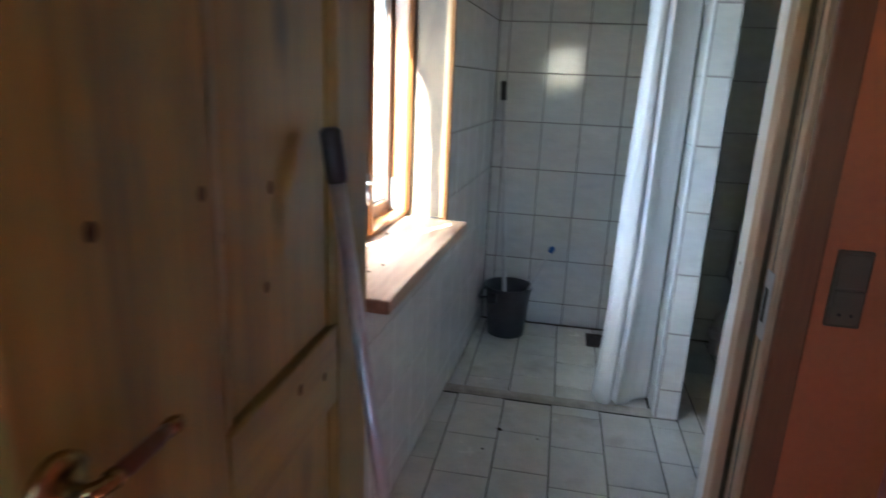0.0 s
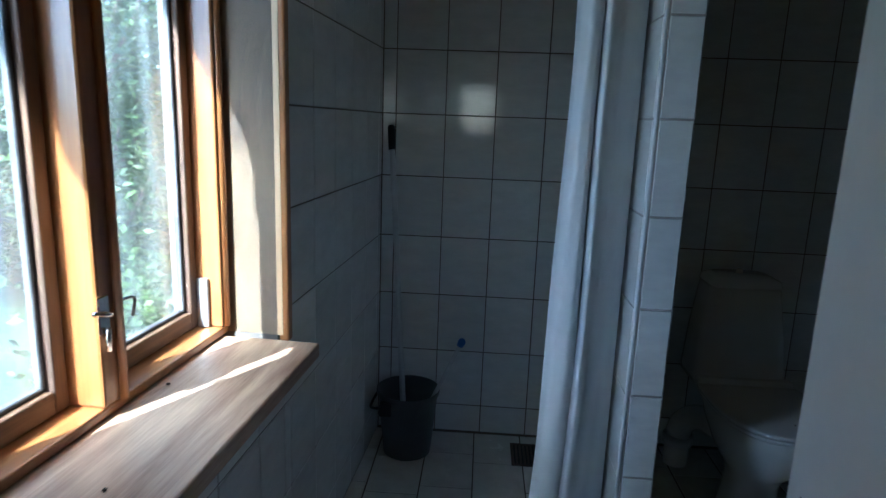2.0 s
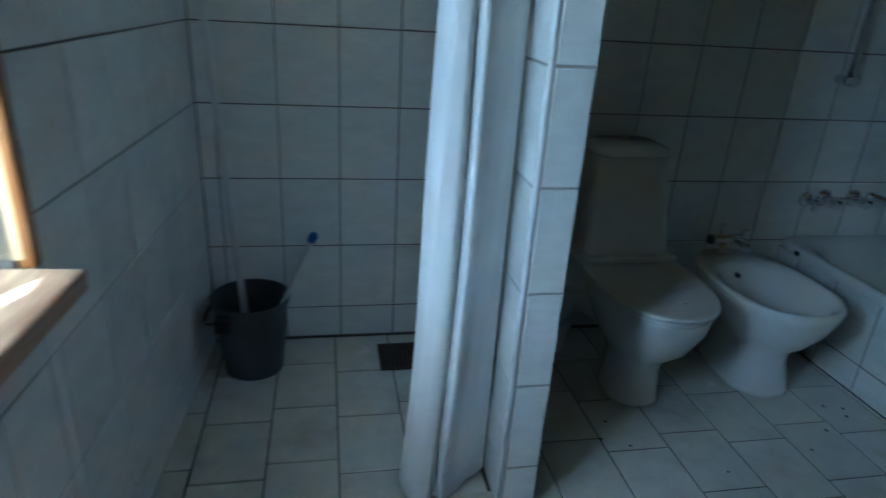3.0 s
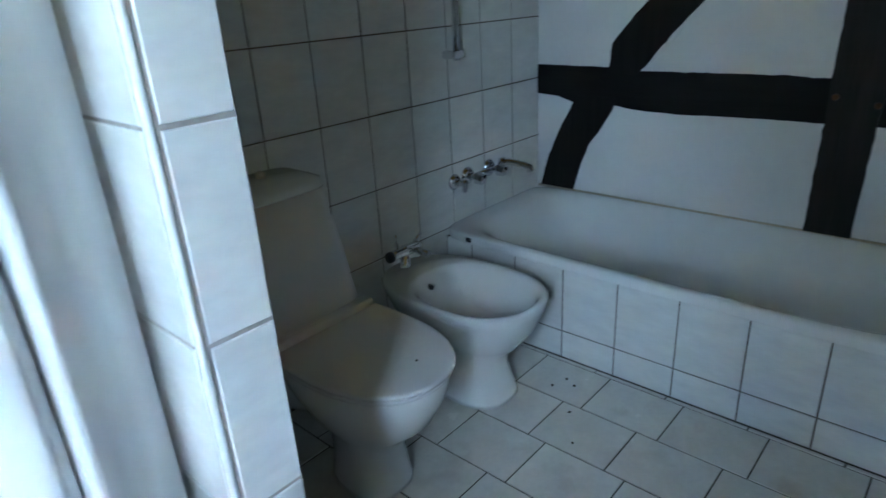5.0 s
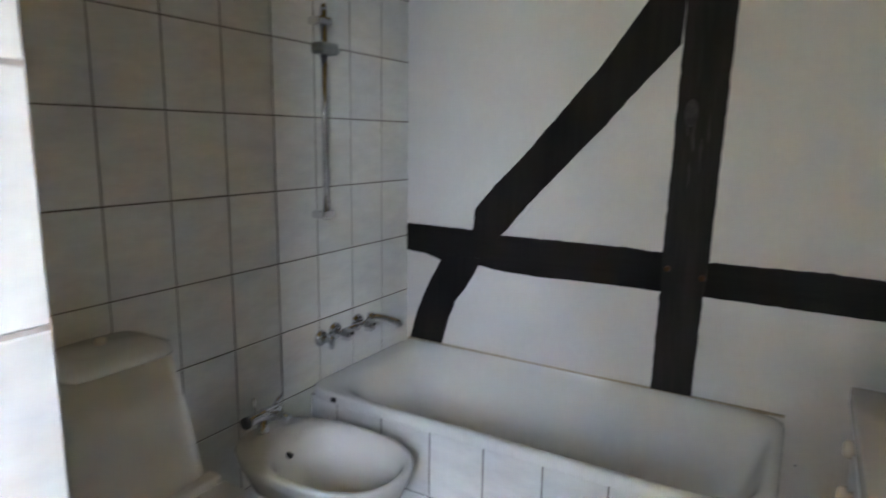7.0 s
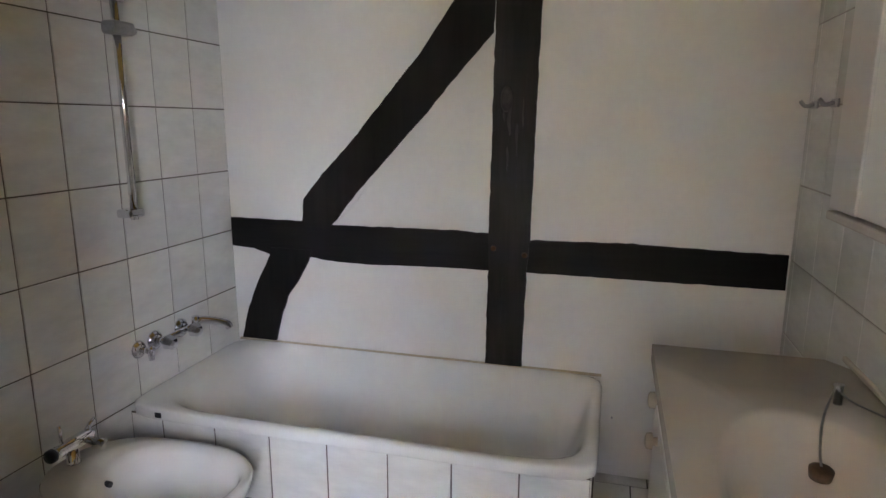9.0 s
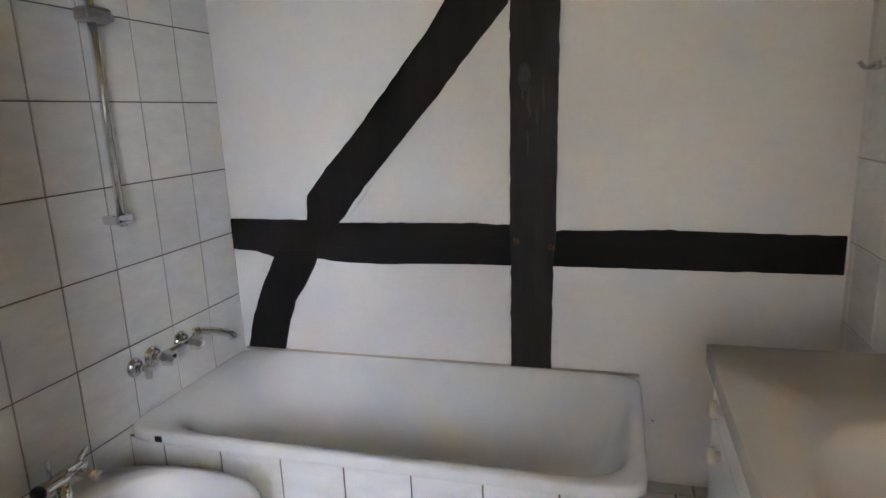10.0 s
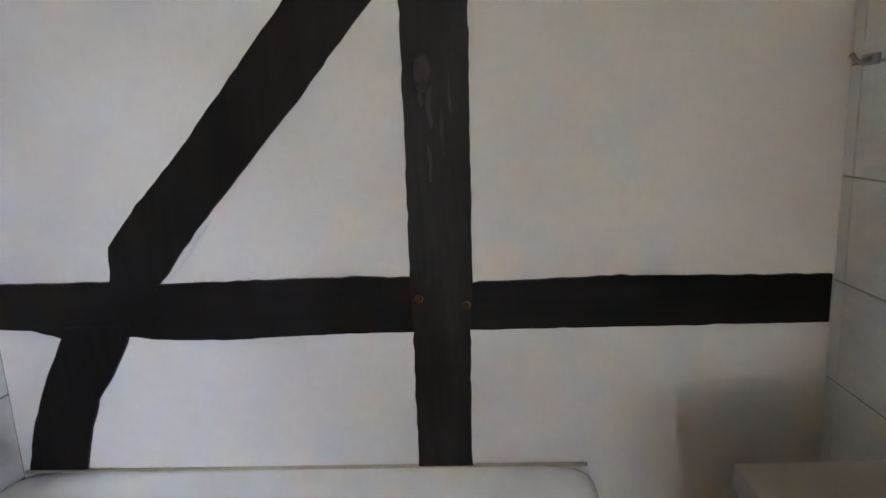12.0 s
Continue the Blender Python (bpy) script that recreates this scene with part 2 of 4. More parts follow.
M_GLASS = bpy.data.materials.new("window_glass")
M_GLASS.use_nodes = True
gp = M_GLASS.node_tree.nodes["Principled BSDF"]
gp.inputs["Transmission Weight"].default_value, gp.inputs["Roughness"].default_value = 1.0, 0.025
gp.inputs["IOR"].default_value, gp.inputs["Base Color"].default_value = 1.45, (0.97, 0.99, 0.98, 1)
# a film of dust and wiped streaks that scatters the sun
gn, gl = M_GLASS.node_tree.nodes, M_GLASS.node_tree.links
dust = gn.new("ShaderNodeBsdfTranslucent")
dust.inputs["Color"].default_value = (0.85, 0.85, 0.82, 1)
gco, gmap, gno, gra, gmx = gn.new("ShaderNodeTexCoord"), gn.new("ShaderNodeMapping"), gn.new("ShaderNodeTexNoise"), gn.new("ShaderNodeMapRange"), gn.new("ShaderNodeMixShader")
gmap.inputs["Scale"].default_value = (1, 6, 1.2)
gno.inputs["Scale"].default_value, gno.inputs["Detail"].default_value = 2.2, 6.0
gra.inputs["From Min"].default_value, gra.inputs["From Max"].default_value = 0.36, 0.66
gra.inputs["To Min"].default_value, gra.inputs["To Max"].default_value = 0.012, 0.085
gl.new(gco.outputs["Object"], gmap.inputs[0])
gl.new(gmap.outputs[0], gno.inputs["Vector"])
gl.new(gno.outputs[0], gra.inputs[0])
gl.new(gra.outputs[0], gmx.inputs[0])
gl.new(gp.outputs[0], gmx.inputs[1])
gl.new(dust.outputs[0], gmx.inputs[2])
gl.new(gmx.outputs[0], gn["Material Output"].inputs["Surface"])

M_CURTAIN = material("white_shower_curtain", (0.87, 0.87, 0.86), 0.5, var=0.02, scale=4, fine=90, bump=0.0003)
cn = M_CURTAIN.node_tree
ctr = cn.nodes.new("ShaderNodeBsdfTranslucent")
ctr.inputs["Color"].default_value = (0.88, 0.88, 0.86, 1)
cmx = cn.nodes.new("ShaderNodeMixShader")
cmx.inputs[0].default_value = 0.22
cn.links.new(cn.nodes["Principled BSDF"].outputs[0], cmx.inputs[1])
cn.links.new(ctr.outputs[0], cmx.inputs[2])
cn.links.new(cmx.outputs[0], cn.nodes["Material Output"].inputs["Surface"])


# ---- builders ----
def mesh_of(name, bm, mat, smooth=False):
    bmesh.ops.recalc_face_normals(bm, faces=bm.faces)
    me = bpy.data.meshes.new(name)
    bm.to_mesh(me)
    bm.free()
    me.materials.append(mat)
    if smooth:
        for p in me.polygons:
            p.use_smooth = True
    return me


def part(name, bm, mat, parent=None, label="", smooth=False, m=None):
    ob = new(name, mesh_of(name, bm, mat, smooth))
    if parent is not None:
        ob.parent = parent
    if m is not None:
        ob.matrix_basis = m
    if label:
        ob["label"] = label
    return ob


def thing(name, label, category, m=None, kind="", group=""):
    ob = new(name)
    ob.empty_display_size = 0.1
    if m is not None:
        ob.matrix_basis = m
    return tagged(ob, label, category, group, kind)


def add_box(bm, lo, hi, bevel=0.0, seg=1):
    r = bmesh.ops.create_cube(bm, size=1.0)
    c = [(a + b) / 2 for a, b in zip(lo, hi)]
    s = [b - a for a, b in zip(lo, hi)]
    for v in r["verts"]:
        v.co = Vector([c[i] + v.co[i] * s[i] for i in range(3)])
    if bevel:
        edges = list({e for v in r["verts"] for e in v.link_edges})
        bmesh.ops.bevel(bm, geom=edges, offset=bevel, segments=seg, profile=0.5, affect="EDGES")


def box(lo, hi, bevel=0.0, seg=1):
    bm = bmesh.new()
    add_box(bm, lo, hi, bevel, seg)
    return bm


def prism(outline, axis, a, b, bevel=0.0):
    """A closed outline of (u, v) pushed along an axis from a to b."""
    bm = bmesh.new()
    def put(u, v, w):
        return {0: (w, u, v), 1: (u, w, v), 2: (u, v, w)}[axis]
    lo = [bm.verts.new(put(u, v, a)) for u, v in outline]
    hi = [bm.verts.new(put(u, v, b)) for u, v in outline]
    n = len(outline)
    bm.faces.new(lo[::-1])
    top = bm.faces.new(hi)
    for i in range(n):
        bm.faces.new((lo[i], lo[(i + 1) % n], hi[(i + 1) % n], hi[i]))
    if bevel:
        bmesh.ops.bevel(bm, geom=list(top.edges), offset=bevel, segments=2, profile=0.5, affect="EDGES")
    return bm


def loft(rings, close_start=True, close_end=True, bm=None):
    bm = bm or bmesh.new()
    made = [[bm.verts.new(p) for p in r] for r in rings]
    n = len(made[0])
    for a, b in zip(made, made[1:]):
        for i in range(n):
            bm.faces.new((a[i], a[(i + 1) % n], b[(i + 1) % n], b[i]))
    if close_start:
        bm.faces.new(made[0][::-1])
    if close_end:
        bm.faces.new(made[-1])
    return bm


def oval(cx, cy, z, rx, ry, e=2.0, n=40, ry_back=None, e_back=None):
    """A ring round (cx, cy) at height z; ry towards -y, ry_back towards +y."""
    pts = []
    for i in range(n):
        a = 2 * math.pi * i / n
        c, s = math.cos(a), math.sin(a)
        g = e_back if (s > 0 and e_back) else e
        f = (abs(c) ** g + abs(s) ** g) ** (-1 / g)
        r = ry_back if (s > 0 and ry_back is not None) else ry
        pts.append((cx + rx * c * f, cy + r * s * f, z))
    return pts


def tube(points, radius, sides=12, caps=True, bm=None):
    """A round tube along points; radius a number or one a point."""
    pts = [Vector(p) for p in points]
    rad = radius if isinstance(radius, (list, tuple)) else [radius] * len(pts)
    rings = []
    up = Vector((0, 0, 1))
    for i, p in enumerate(pts):
        d = (pts[min(i + 1, len(pts) - 1)] - pts[max(i - 1, 0)]).normalized()
        side = d.cross(up)
        if side.length < 0.05:
            side = d.cross(Vector((1, 0, 0)))
        side.normalize()
        top = side.cross(d)
        rings.append([p + rad[i] * (math.cos(2 * math.pi * k / sides) * side + math.sin(2 * math.pi * k / sides) * top)
                      for k in range(sides)])
    return loft(rings, caps, caps, bm)


def bend(points, steps=8):
    """Points on a smooth curve through the given ones."""
    p = [Vector(q) for q in points]
    p = [2 * p[0] - p[1]] + p + [2 * p[-1] - p[-2]]
    out = []
    for i in range(1, len(p) - 2):
        for s in range(steps):
            t = s / steps
            out.append(0.5 * (2 * p[i] + (p[i + 1] - p[i - 1]) * t + (2 * p[i - 1] - 5 * p[i] + 4 * p[i + 1] - p[i + 2]) * t * t
                              + (3 * p[i] - p[i - 1] - 3 * p[i + 1] + p[i + 2]) * t ** 3))
    out.append(p[-2])
    return out


TILE_MESHES = {}


def tile(parent, m, w, h, mat, thick=0.007):
    key = (round(w, 3), round(h, 3), mat.name)
    if key not in TILE_MESHES:
        bm = bmesh.new()
        c = 0.0016
        rings = []
        for inset, z in ((0, -thick), (0, -c), (c, 0.0)):
            x, y = w / 2 - inset, h / 2 - inset
            rings.append([(-x, -y, z), (x, -y, z), (x, y, z), (-x, y, z)])
        loft(rings, False, True, bm)
        TILE_MESHES[key] = mesh_of("tile", bm, mat)
    ob = new("tile", TILE_MESHES[key])
    ob.parent = parent
    tilt = Matrix.Rotation(random.gauss(0, 0.0022), 4, "X") @ Matrix.Rotation(random.gauss(0, 0.0022), 4, "Y")
    ob.matrix_basis = m @ tilt
    return ob


def lay(parent, plane, rect, u_start, u_pitch, v_start, v_pitch, mat, stagger=0.0, joint=0.0045):
    """Tiles cut to rect (u0, v0, u1, v1) on the plane, whose z is the outward normal."""
    u0, v0, u1, v1 = rect
    i = math.floor((u0 - u_start) / u_pitch)
    while u_start + i * u_pitch < u1 - 1e-6:
        a, b = max(u0, u_start + i * u_pitch), min(u1, u_start + (i + 1) * u_pitch)
        vs = v_start + (stagger if i % 2 else 0.0)
        j = math.floor((v0 - vs) / v_pitch)
        while vs + j * v_pitch < v1 - 1e-6:
            c, d = max(v0, vs + j * v_pitch), min(v1, vs + (j + 1) * v_pitch)
            if b - a > 0.012 and d - c > 0.012:
                tile(parent, plane @ Matrix.Translation(((a + b) / 2, (c + d) / 2, 0)), b - a - joint, d - c - joint, mat)
            j += 1
        i += 1


def plane_at(origin, u, v):
    u, v = Vector(u).normalized(), Vector(v).normalized()
    w = u.cross(v)
    return Matrix(((u.x, v.x, w.x, origin[0]), (u.y, v.y, w.y, origin[1]), (u.z, v.z, w.z, origin[2]), (0, 0, 0, 1)))


# ---- the shell: x to the timber wall, far tiled wall at y = 0 ----
CEIL = 2.12
XT, XF = 2.965, 2.310          # timber wall, bath apron
YN = -2.135                    # near tiled wall
ROW0, ROW, COL = 0.131, 0.2495, 0.2
LEFT = pose(0.045, 0, 0, 0, 0, -3.0)   # window wall: local x into the room, local y along the wall
REC = 0.0028                   # how far joints lie behind the tile faces

floor = tagged(part("floor", box((-0.5, -2.21, -0.15), (3.2, 0.2, -REC)), M_GROUT_FLOOR), "off-white glazed floor tiles with dark dirty joints", "floor", kind="structure")
wall_far = tagged(part("wall_far", box((-0.3, REC, -0.1), (3.2, 0.25, CEIL)), M_GROUT), "white glazed tiles with dark joints, full height", "wall", kind="structure")

# window wall with its opening
WY0, WY1, WZ0, WZ1 = -1.986, -1.135, 0.795, 1.98
wall_window = thing("wall_window", "white tiled outer wall round a deep pine window", "wall", LEFT, kind="structure")
for lo, hi in (((-0.27, WY1, -0.1), (-REC, 0.12, CEIL)), ((-0.27, -4.3, -0.1), (-REC, WY0, CEIL)),
               ((-0.27, WY0, -0.1), (-REC, WY1, WZ0)), ((-0.27, WY0, WZ1), (-REC, WY1, CEIL))):
    part("masonry", box(lo, hi), M_GROUT, wall_window)

# timber wall
wall_timber = tagged(part("wall_timber", box((XT, -2.6, -0.1), (XT + 0.25, 0.2, CEIL)), M_PLASTER), "white limewashed plaster between dark timbers", "wall", kind="structure")

# near wall in two parts beside the door, and the stub
DX0, DX1, DTOP = 0.035, 0.745, 2.0
wall_near = tagged(part("wall_near", box((0.83, -2.285, -0.1), (3.2, YN - REC, CEIL)), M_GROUT_PALE), "white tiled wall behind the vanity", "wall", kind="structure")
stub = tagged(part("wall_stub", box((0.832, YN - 0.068, -0.1), (0.945, -1.855, CEIL), 0.003), M_PANEL), "white painted wall end beside the door", "wall", kind="structure")
over_door = tagged(part("wall_over_door", box((-0.3, -2.285, DTOP + 0.05), (0.83, YN - REC, CEIL)), M_PLASTER), "plastered wall above the door", "wall", kind="structure")
left_door = tagged(part("wall_beside_door", box((-0.3, -2.285, -0.1), (0.02, -2.215, CEIL)), M_PLASTER), "narrow plastered wall beside the door hinges", "wall", kind="structure")

# ceiling with board joints in one mesh
bm = bmesh.new()
y = -2.14
while y < 0.1:
    add_box(bm, (-0.3, y, CEIL), (3.2, y + 0.118, CEIL + 0.03), 0.004)
    y += 0.121
ceiling = tagged(part("ceiling", bm, M_CEIL), "varnished pine boards", "ceiling", kind="structure")

# corridor
corr_floor = tagged(part("corridor_floor", box((-0.6, -4.6, -0.1), (1.4, -2.21, -0.004)), M_BOARD), "dark wooden corridor floor", "floor", kind="structure")
corr_red = tagged(part("wall_corridor_end", box((0.83, -2.297, -0.1), (1.25, -2.285, CEIL)), M_RED), "terracotta painted corridor wall", "wall", kind="structure")
corr_right = tagged(part("wall_corridor_right", box((1.000, -4.5, -0.1), (1.2, -2.2975, CEIL)), M_PINK), "pink painted corridor wall", "wall", kind="structure")
# opening added out of view, to let daylight into the corridor
corr_back = thing("wall_corridor_back", "unseen terracotta corridor wall with an added opening for daylight", "wall", kind="structure")
for lo, hi in (((-0.5, -4.6, -0.1), (0.20, -4.5, CEIL)), ((0.54, -4.6, -0.1), (1.2, -4.5, CEIL)), ((0.20, -4.6, -0.1), (0.54, -4.5, 1.33)), ((0.20, -4.6, 1.68), (0.54, -4.5, CEIL))):
    part("masonry", box(lo, hi), M_RED, corr_back)
corr_left = tagged(part("wall_corridor_left", box((-0.32, -4.5, -0.1), (-0.22, -2.297, CEIL)), M_RED), "terracotta corridor wall behind the open door", "wall", kind="structure")
corr_ceil = tagged(part("corridor_ceiling", box((-0.6, -4.6, CEIL), (1.4, -2.15, CEIL + 0.1)), M_PLASTER), "plain white corridor ceiling", "ceiling", kind="structure")


# ---- partition of the shower ----
PX0, PX1, PY = 0.884, 0.987, -0.912
partition = tagged(part("wall_partition", box((PX0 + REC, PY + REC, -0.1), (PX1 - REC, 0.01, CEIL)), M_GROUT_PALE), "slim tiled partition between shower and toilet", "wall", kind="structure")


# ---- window ----
window = thing("window_1", "pine casement window with two lights over a deep sill", "window", LEFT, kind="structure")
FX = -0.125   # inner face of the fixed frame
WM = -1.575   # mullion
RT = 0.020
for name, lo, hi in (("reveal_board", (-0.262, WY1, WZ0 + 0.035), (0.012, WY1 + RT, WZ1)),
                     ("reveal_board", (-0.262, WY0 - RT, WZ0 + 0.035), (0.012, WY0, WZ1)),
                     ("reveal_board", (-0.262, WY0 - RT, WZ1), (0.012, WY1 + RT, WZ1 + RT))):
    part(name, box(lo, hi, 0.0015), M_REVEAL, window)
for lo, hi in (((0.0, WY1 + 0.001, WZ0 + 0.020), (0.026, WY1 + 0.028, WZ1 + 0.03)), ((0.0, WY0 - 0.044, WZ0 + 0.0365), (0.028, WY0 - 0.001, WZ1 + 0.03)),
               ((0.0, WY0 - 0.044, WZ1 + 0.031), (0.026, WY1 + 0.028, WZ1 + 0.09))):
    part("casing", box(lo, hi, 0.005, 2), M_PINE_V, window, "orange varnished casing strip")
part("window_sill", box((-0.26, WY0 - 0.063, WZ0), (0.112, WY1 - 0.028, WZ0 + 0.036), 0.005, 2), M_SILL, window, "worn pine window board with flaked varnish")
ZB = WZ0 + 0.0365
# fixed frame: bottom rail, jambs, mullion with rounded moulding
part("frame_rail", box((FX - 0.100, WY0 + 0.001, ZB), (FX, WY1 - 0.001, ZB + 0.020), 0.004, 2), M_PINE_H, window)
part("frame_rail", box((FX - 0.100, WY0 + 0.001, WZ1 - 0.05), (FX, WY1 - 0.001, WZ1 - 0.001), 0.005, 2), M_PINE_H, window)
for y0, y1 in ((WY1 - 0.034, WY1 - 0.001), (WY0 + 0.001, WY0 + 0.034)):
    part("frame_jamb", box((FX - 0.100, y0, ZB + 0.0205), (FX, y1, WZ1 - 0.0505), 0.005, 2), M_PINE_V, window)
part("mullion", box((FX - 0.100, WM - 0.030, ZB + 0.0205), (FX + 0.004, WM + 0.030, WZ1 - 0.0505), 0.006, 2), M_PINE_V, window)
part("mullion_bead", tube([(FX + 0.006, WM + 0.019, ZB + 0.021), (FX + 0.006, WM + 0.019, WZ1 - 0.051)], 0.009, 10), M_PINE_V, window, smooth=True)
part("jamb_bead", tube([(FX + 0.002, WY1 - 0.016, ZB + 0.021), (FX + 0.002, WY1 - 0.016, WZ1 - 0.051)], 0.009, 10), M_PINE_V, window, smooth=True)
for y0, y1 in ((WM + 0.032, WY1 - 0.036), (WY0 + 0.036, WM - 0.032)):
    sash = part("sash", box((FX - 0.088, y0, ZB + 0.022), (FX - 0.058, y0 + 0.032, WZ1 - 0.052), 0.004, 2), M_SASH_V, window)
    part("sash_stile", box((FX - 0.088, y1 - 0.032, ZB + 0.022), (FX - 0.058, y1, WZ1 - 0.052), 0.004, 2), M_SASH_V, sash)
    part("sash_rail", box((FX - 0.088, y0 + 0.0325, ZB + 0.022), (FX - 0.058, y1 - 0.0325, ZB + 0.064), 0.004, 2), M_SASH_H, sash)
    part("sash_rail", box((FX - 0.088, y0 + 0.0325, WZ1 - 0.094), (FX - 0.058, y1 - 0.0325, WZ1 - 0.052), 0.004, 2), M_SASH_H, sash)
    for lo, hi in (((FX - 0.086, y0 + 0.0325, ZB + 0.0645), (FX - 0.072, y0 + 0.043, WZ1 - 0.0945)), ((FX - 0.088, y1 - 0.043, ZB + 0.0645), (FX - 0.072, y1 - 0.0325, WZ1 - 0.0945)),
                   ((FX - 0.088, y0 + 0.0435, ZB + 0.0645), (FX - 0.072, y1 - 0.0435, ZB + 0.073))):
        part("putty", box(lo, hi, 0.002), M_GASKET, sash, "dirty grey putty strip")
    pane = part("pane", box((FX - 0.080, y0 + 0.034, ZB + 0.066), (FX - 0.076, y1 - 0.034, WZ1 - 0.096)), M_GLASS, sash, "dusty clear glass")
    pane.visible_shadow = False
# fastener on the mullion
part("window_hook", tube(bend([(FX + 0.012, WM - 0.03, 1.02), (FX + 0.03, WM - 0.035, 1.024), (FX + 0.034, WM - 0.05, 1.03), (FX + 0.02, WM - 0.058, 1.032), (FX + 0.012, WM - 0.05, 1.026)]), 0.0045, 8), M_CHROME, window, "bright metal window hook", True)
part("fastener_plate", box((FX + 0.0045, WM - 0.034, 0.985), (FX + 0.009, WM - 0.006, 1.05), 0.002), M_CHROME, window)
part("fastener_pin", tube([(FX + 0.012, WM - 0.02, 0.955), (FX + 0.014, WM - 0.02, 0.995)], 0.005, 8), M_CHROME, window, "", True)
part("window_hook", tube(bend([(FX + 0.006, WM + 0.03, 1.03), (FX + 0.02, WM + 0.045, 1.03), (FX + 0.012, WM + 0.05, 0.995)]), 0.003, 8), M_STEEL, window, "", True)
part("weather_strip", box((FX - 0.0575, WY1 - 0.044, ZB + 0.021), (FX - 0.030, WY1 - 0.0345, ZB + 0.14), 0.002), M_ALU, window, "grey metal weather strip")
for fy, fx in ((-1.86, -0.01), (-1.83, -0.03), (-1.90, -0.055), (-1.79, 0.005), (-1.45, -0.10)):
    fly = tagged(part("dead_fly", loft([oval(0, 0, 0, 0.002, 0.003, n=8), oval(0, 0, 0.002, 0.0035, 0.005, n=8), oval(0, 0, 0.004, 0.002, 0.003, n=8)]), M_DIRT, m=LEFT @ pose(fx, fy, WZ0 + 0.0362, 0, 0, fy * 900)),
                 "dried dead fly lying on the window board", "insect", "flies on the window board")


# ---- timbers of the half-timbered wall ----
def rough_edge(points, step=0.024, amount=0.0011):
    out = []
    for (a, b), (c, d) in zip(points, points[1:]):
        n = max(1, int(math.hypot(c - a, d - b) / step))
        for i in range(n):
            t = i / n
            out.append((a + (c - a) * t + random.gauss(0, amount), b + (d - b) * t + random.gauss(0, amount)))
    out.append(points[-1])
    return out


def timber(name, one, other, label, mat, proud=0.012):
    line = rough_edge(one) + rough_edge(other)[::-1]
    ob = part(name, prism(line, 0, XT + 0.02, XT - proud), mat)
    return tagged(ob, label, "timber", "timbers of the wall")


post = timber("timber_post", [(-1.103, 0.403), (-1.109, 0.78), (-1.108, 0.93), (-1.114, 1.25), (-1.120, 1.64), (-1.124, 1.915)],
       [(-1.244, 0.403), (-1.254, 0.77), (-1.263, 0.91), (-1.270, 1.30), (-1.278, 1.64), (-1.284, 1.915)],
       "upright hewn black-stained oak post in a white wall", M_TIMBER_POST, 0.014)
timber("timber_rail", [(-0.002, 0.936), (-0.169, 0.935), (-0.332, 0.931), (-0.471, 0.922), (-0.663, 0.924), (-0.859, 0.925), (-0.982, 0.924), (-1.130, 0.919)],
       [(-0.002, 0.815), (-0.107, 0.806), (-0.179, 0.786), (-0.364, 0.784), (-0.489, 0.772), (-0.611, 0.769), (-0.846, 0.777), (-1.130, 0.777)],
       "level black-stained timber rail with a worn wavy edge", M_TIMBER_H, 0.010)
timber("timber_rail", [(-1.235, 0.900), (-1.444, 0.904), (-1.629, 0.908), (-1.89, 0.899), (-2.128, 0.895)],
       [(-1.235, 0.779), (-1.509, 0.777), (-1.761, 0.776), (-2.128, 0.774)], "level black-stained timber rail above the vanity", M_TIMBER_H, 0.010)
timber("timber_brace", [(-0.334, 0.905), (-0.335, 0.934), (-0.343, 1.024), (-0.432, 1.127), (-0.532, 1.227), (-0.629, 1.333), (-0.756, 1.481), (-0.823, 1.553), (-0.920, 1.685), (-1.05, 1.87), (-1.08, 1.915)],
       [(-0.452, 0.905), (-0.470, 0.927), (-0.573, 1.053), (-0.717, 1.207), (-0.864, 1.363), (-0.992, 1.510), (-1.113, 1.640), (-1.118, 1.75), (-1.120, 1.915)],
       "slanting black-stained timber brace", M_TIMBER, 0.011)
timber("timber_brace", [(-0.022, 0.402), (-0.058, 0.529), (-0.093, 0.620), (-0.139, 0.709), (-0.181, 0.787), (-0.192, 0.815)],
       [(-0.184, 0.402), (-0.220, 0.529), (-0.251, 0.606), (-0.314, 0.695), (-0.362, 0.783), (-0.372, 0.815)], "short curved black-stained brace above the bath", M_TIMBER, 0.011)
timber("timber_plate", [(-0.003, 1.905), (-0.35, 1.922), (-0.8, 1.925), (-1.5, 1.93), (-2.13, 1.93)], [(-0.003, 2.10), (-2.13, 2.10)], "dark timber wall plate under the ceiling", M_TIMBER_H, 0.03)
for py, pz in ((-1.128, 0.865), (-1.246, 0.845)):
    tagged(part("wooden_peg", loft([oval(0, 0, 0, 0.011, 0.011, n=12), oval(0, 0, 0.005, 0.010, 0.010, n=12), oval(0, 0, 0.007, 0.006, 0.006, n=12)]), M_KNOTWOOD, m=plane_at((XT - 0.0145, py, pz), (0, -1, 0), (0, 0, 1))),
           "worn brown wooden peg in the timber joint", "peg", "pegs of the timber joint")
POST_X = XT - 0.0141


def on_post(outline, thick):
    """A raised sliver of the post's face, its outline in y and z."""
    return prism(outline, 0, POST_X + 0.001, POST_X - thick)


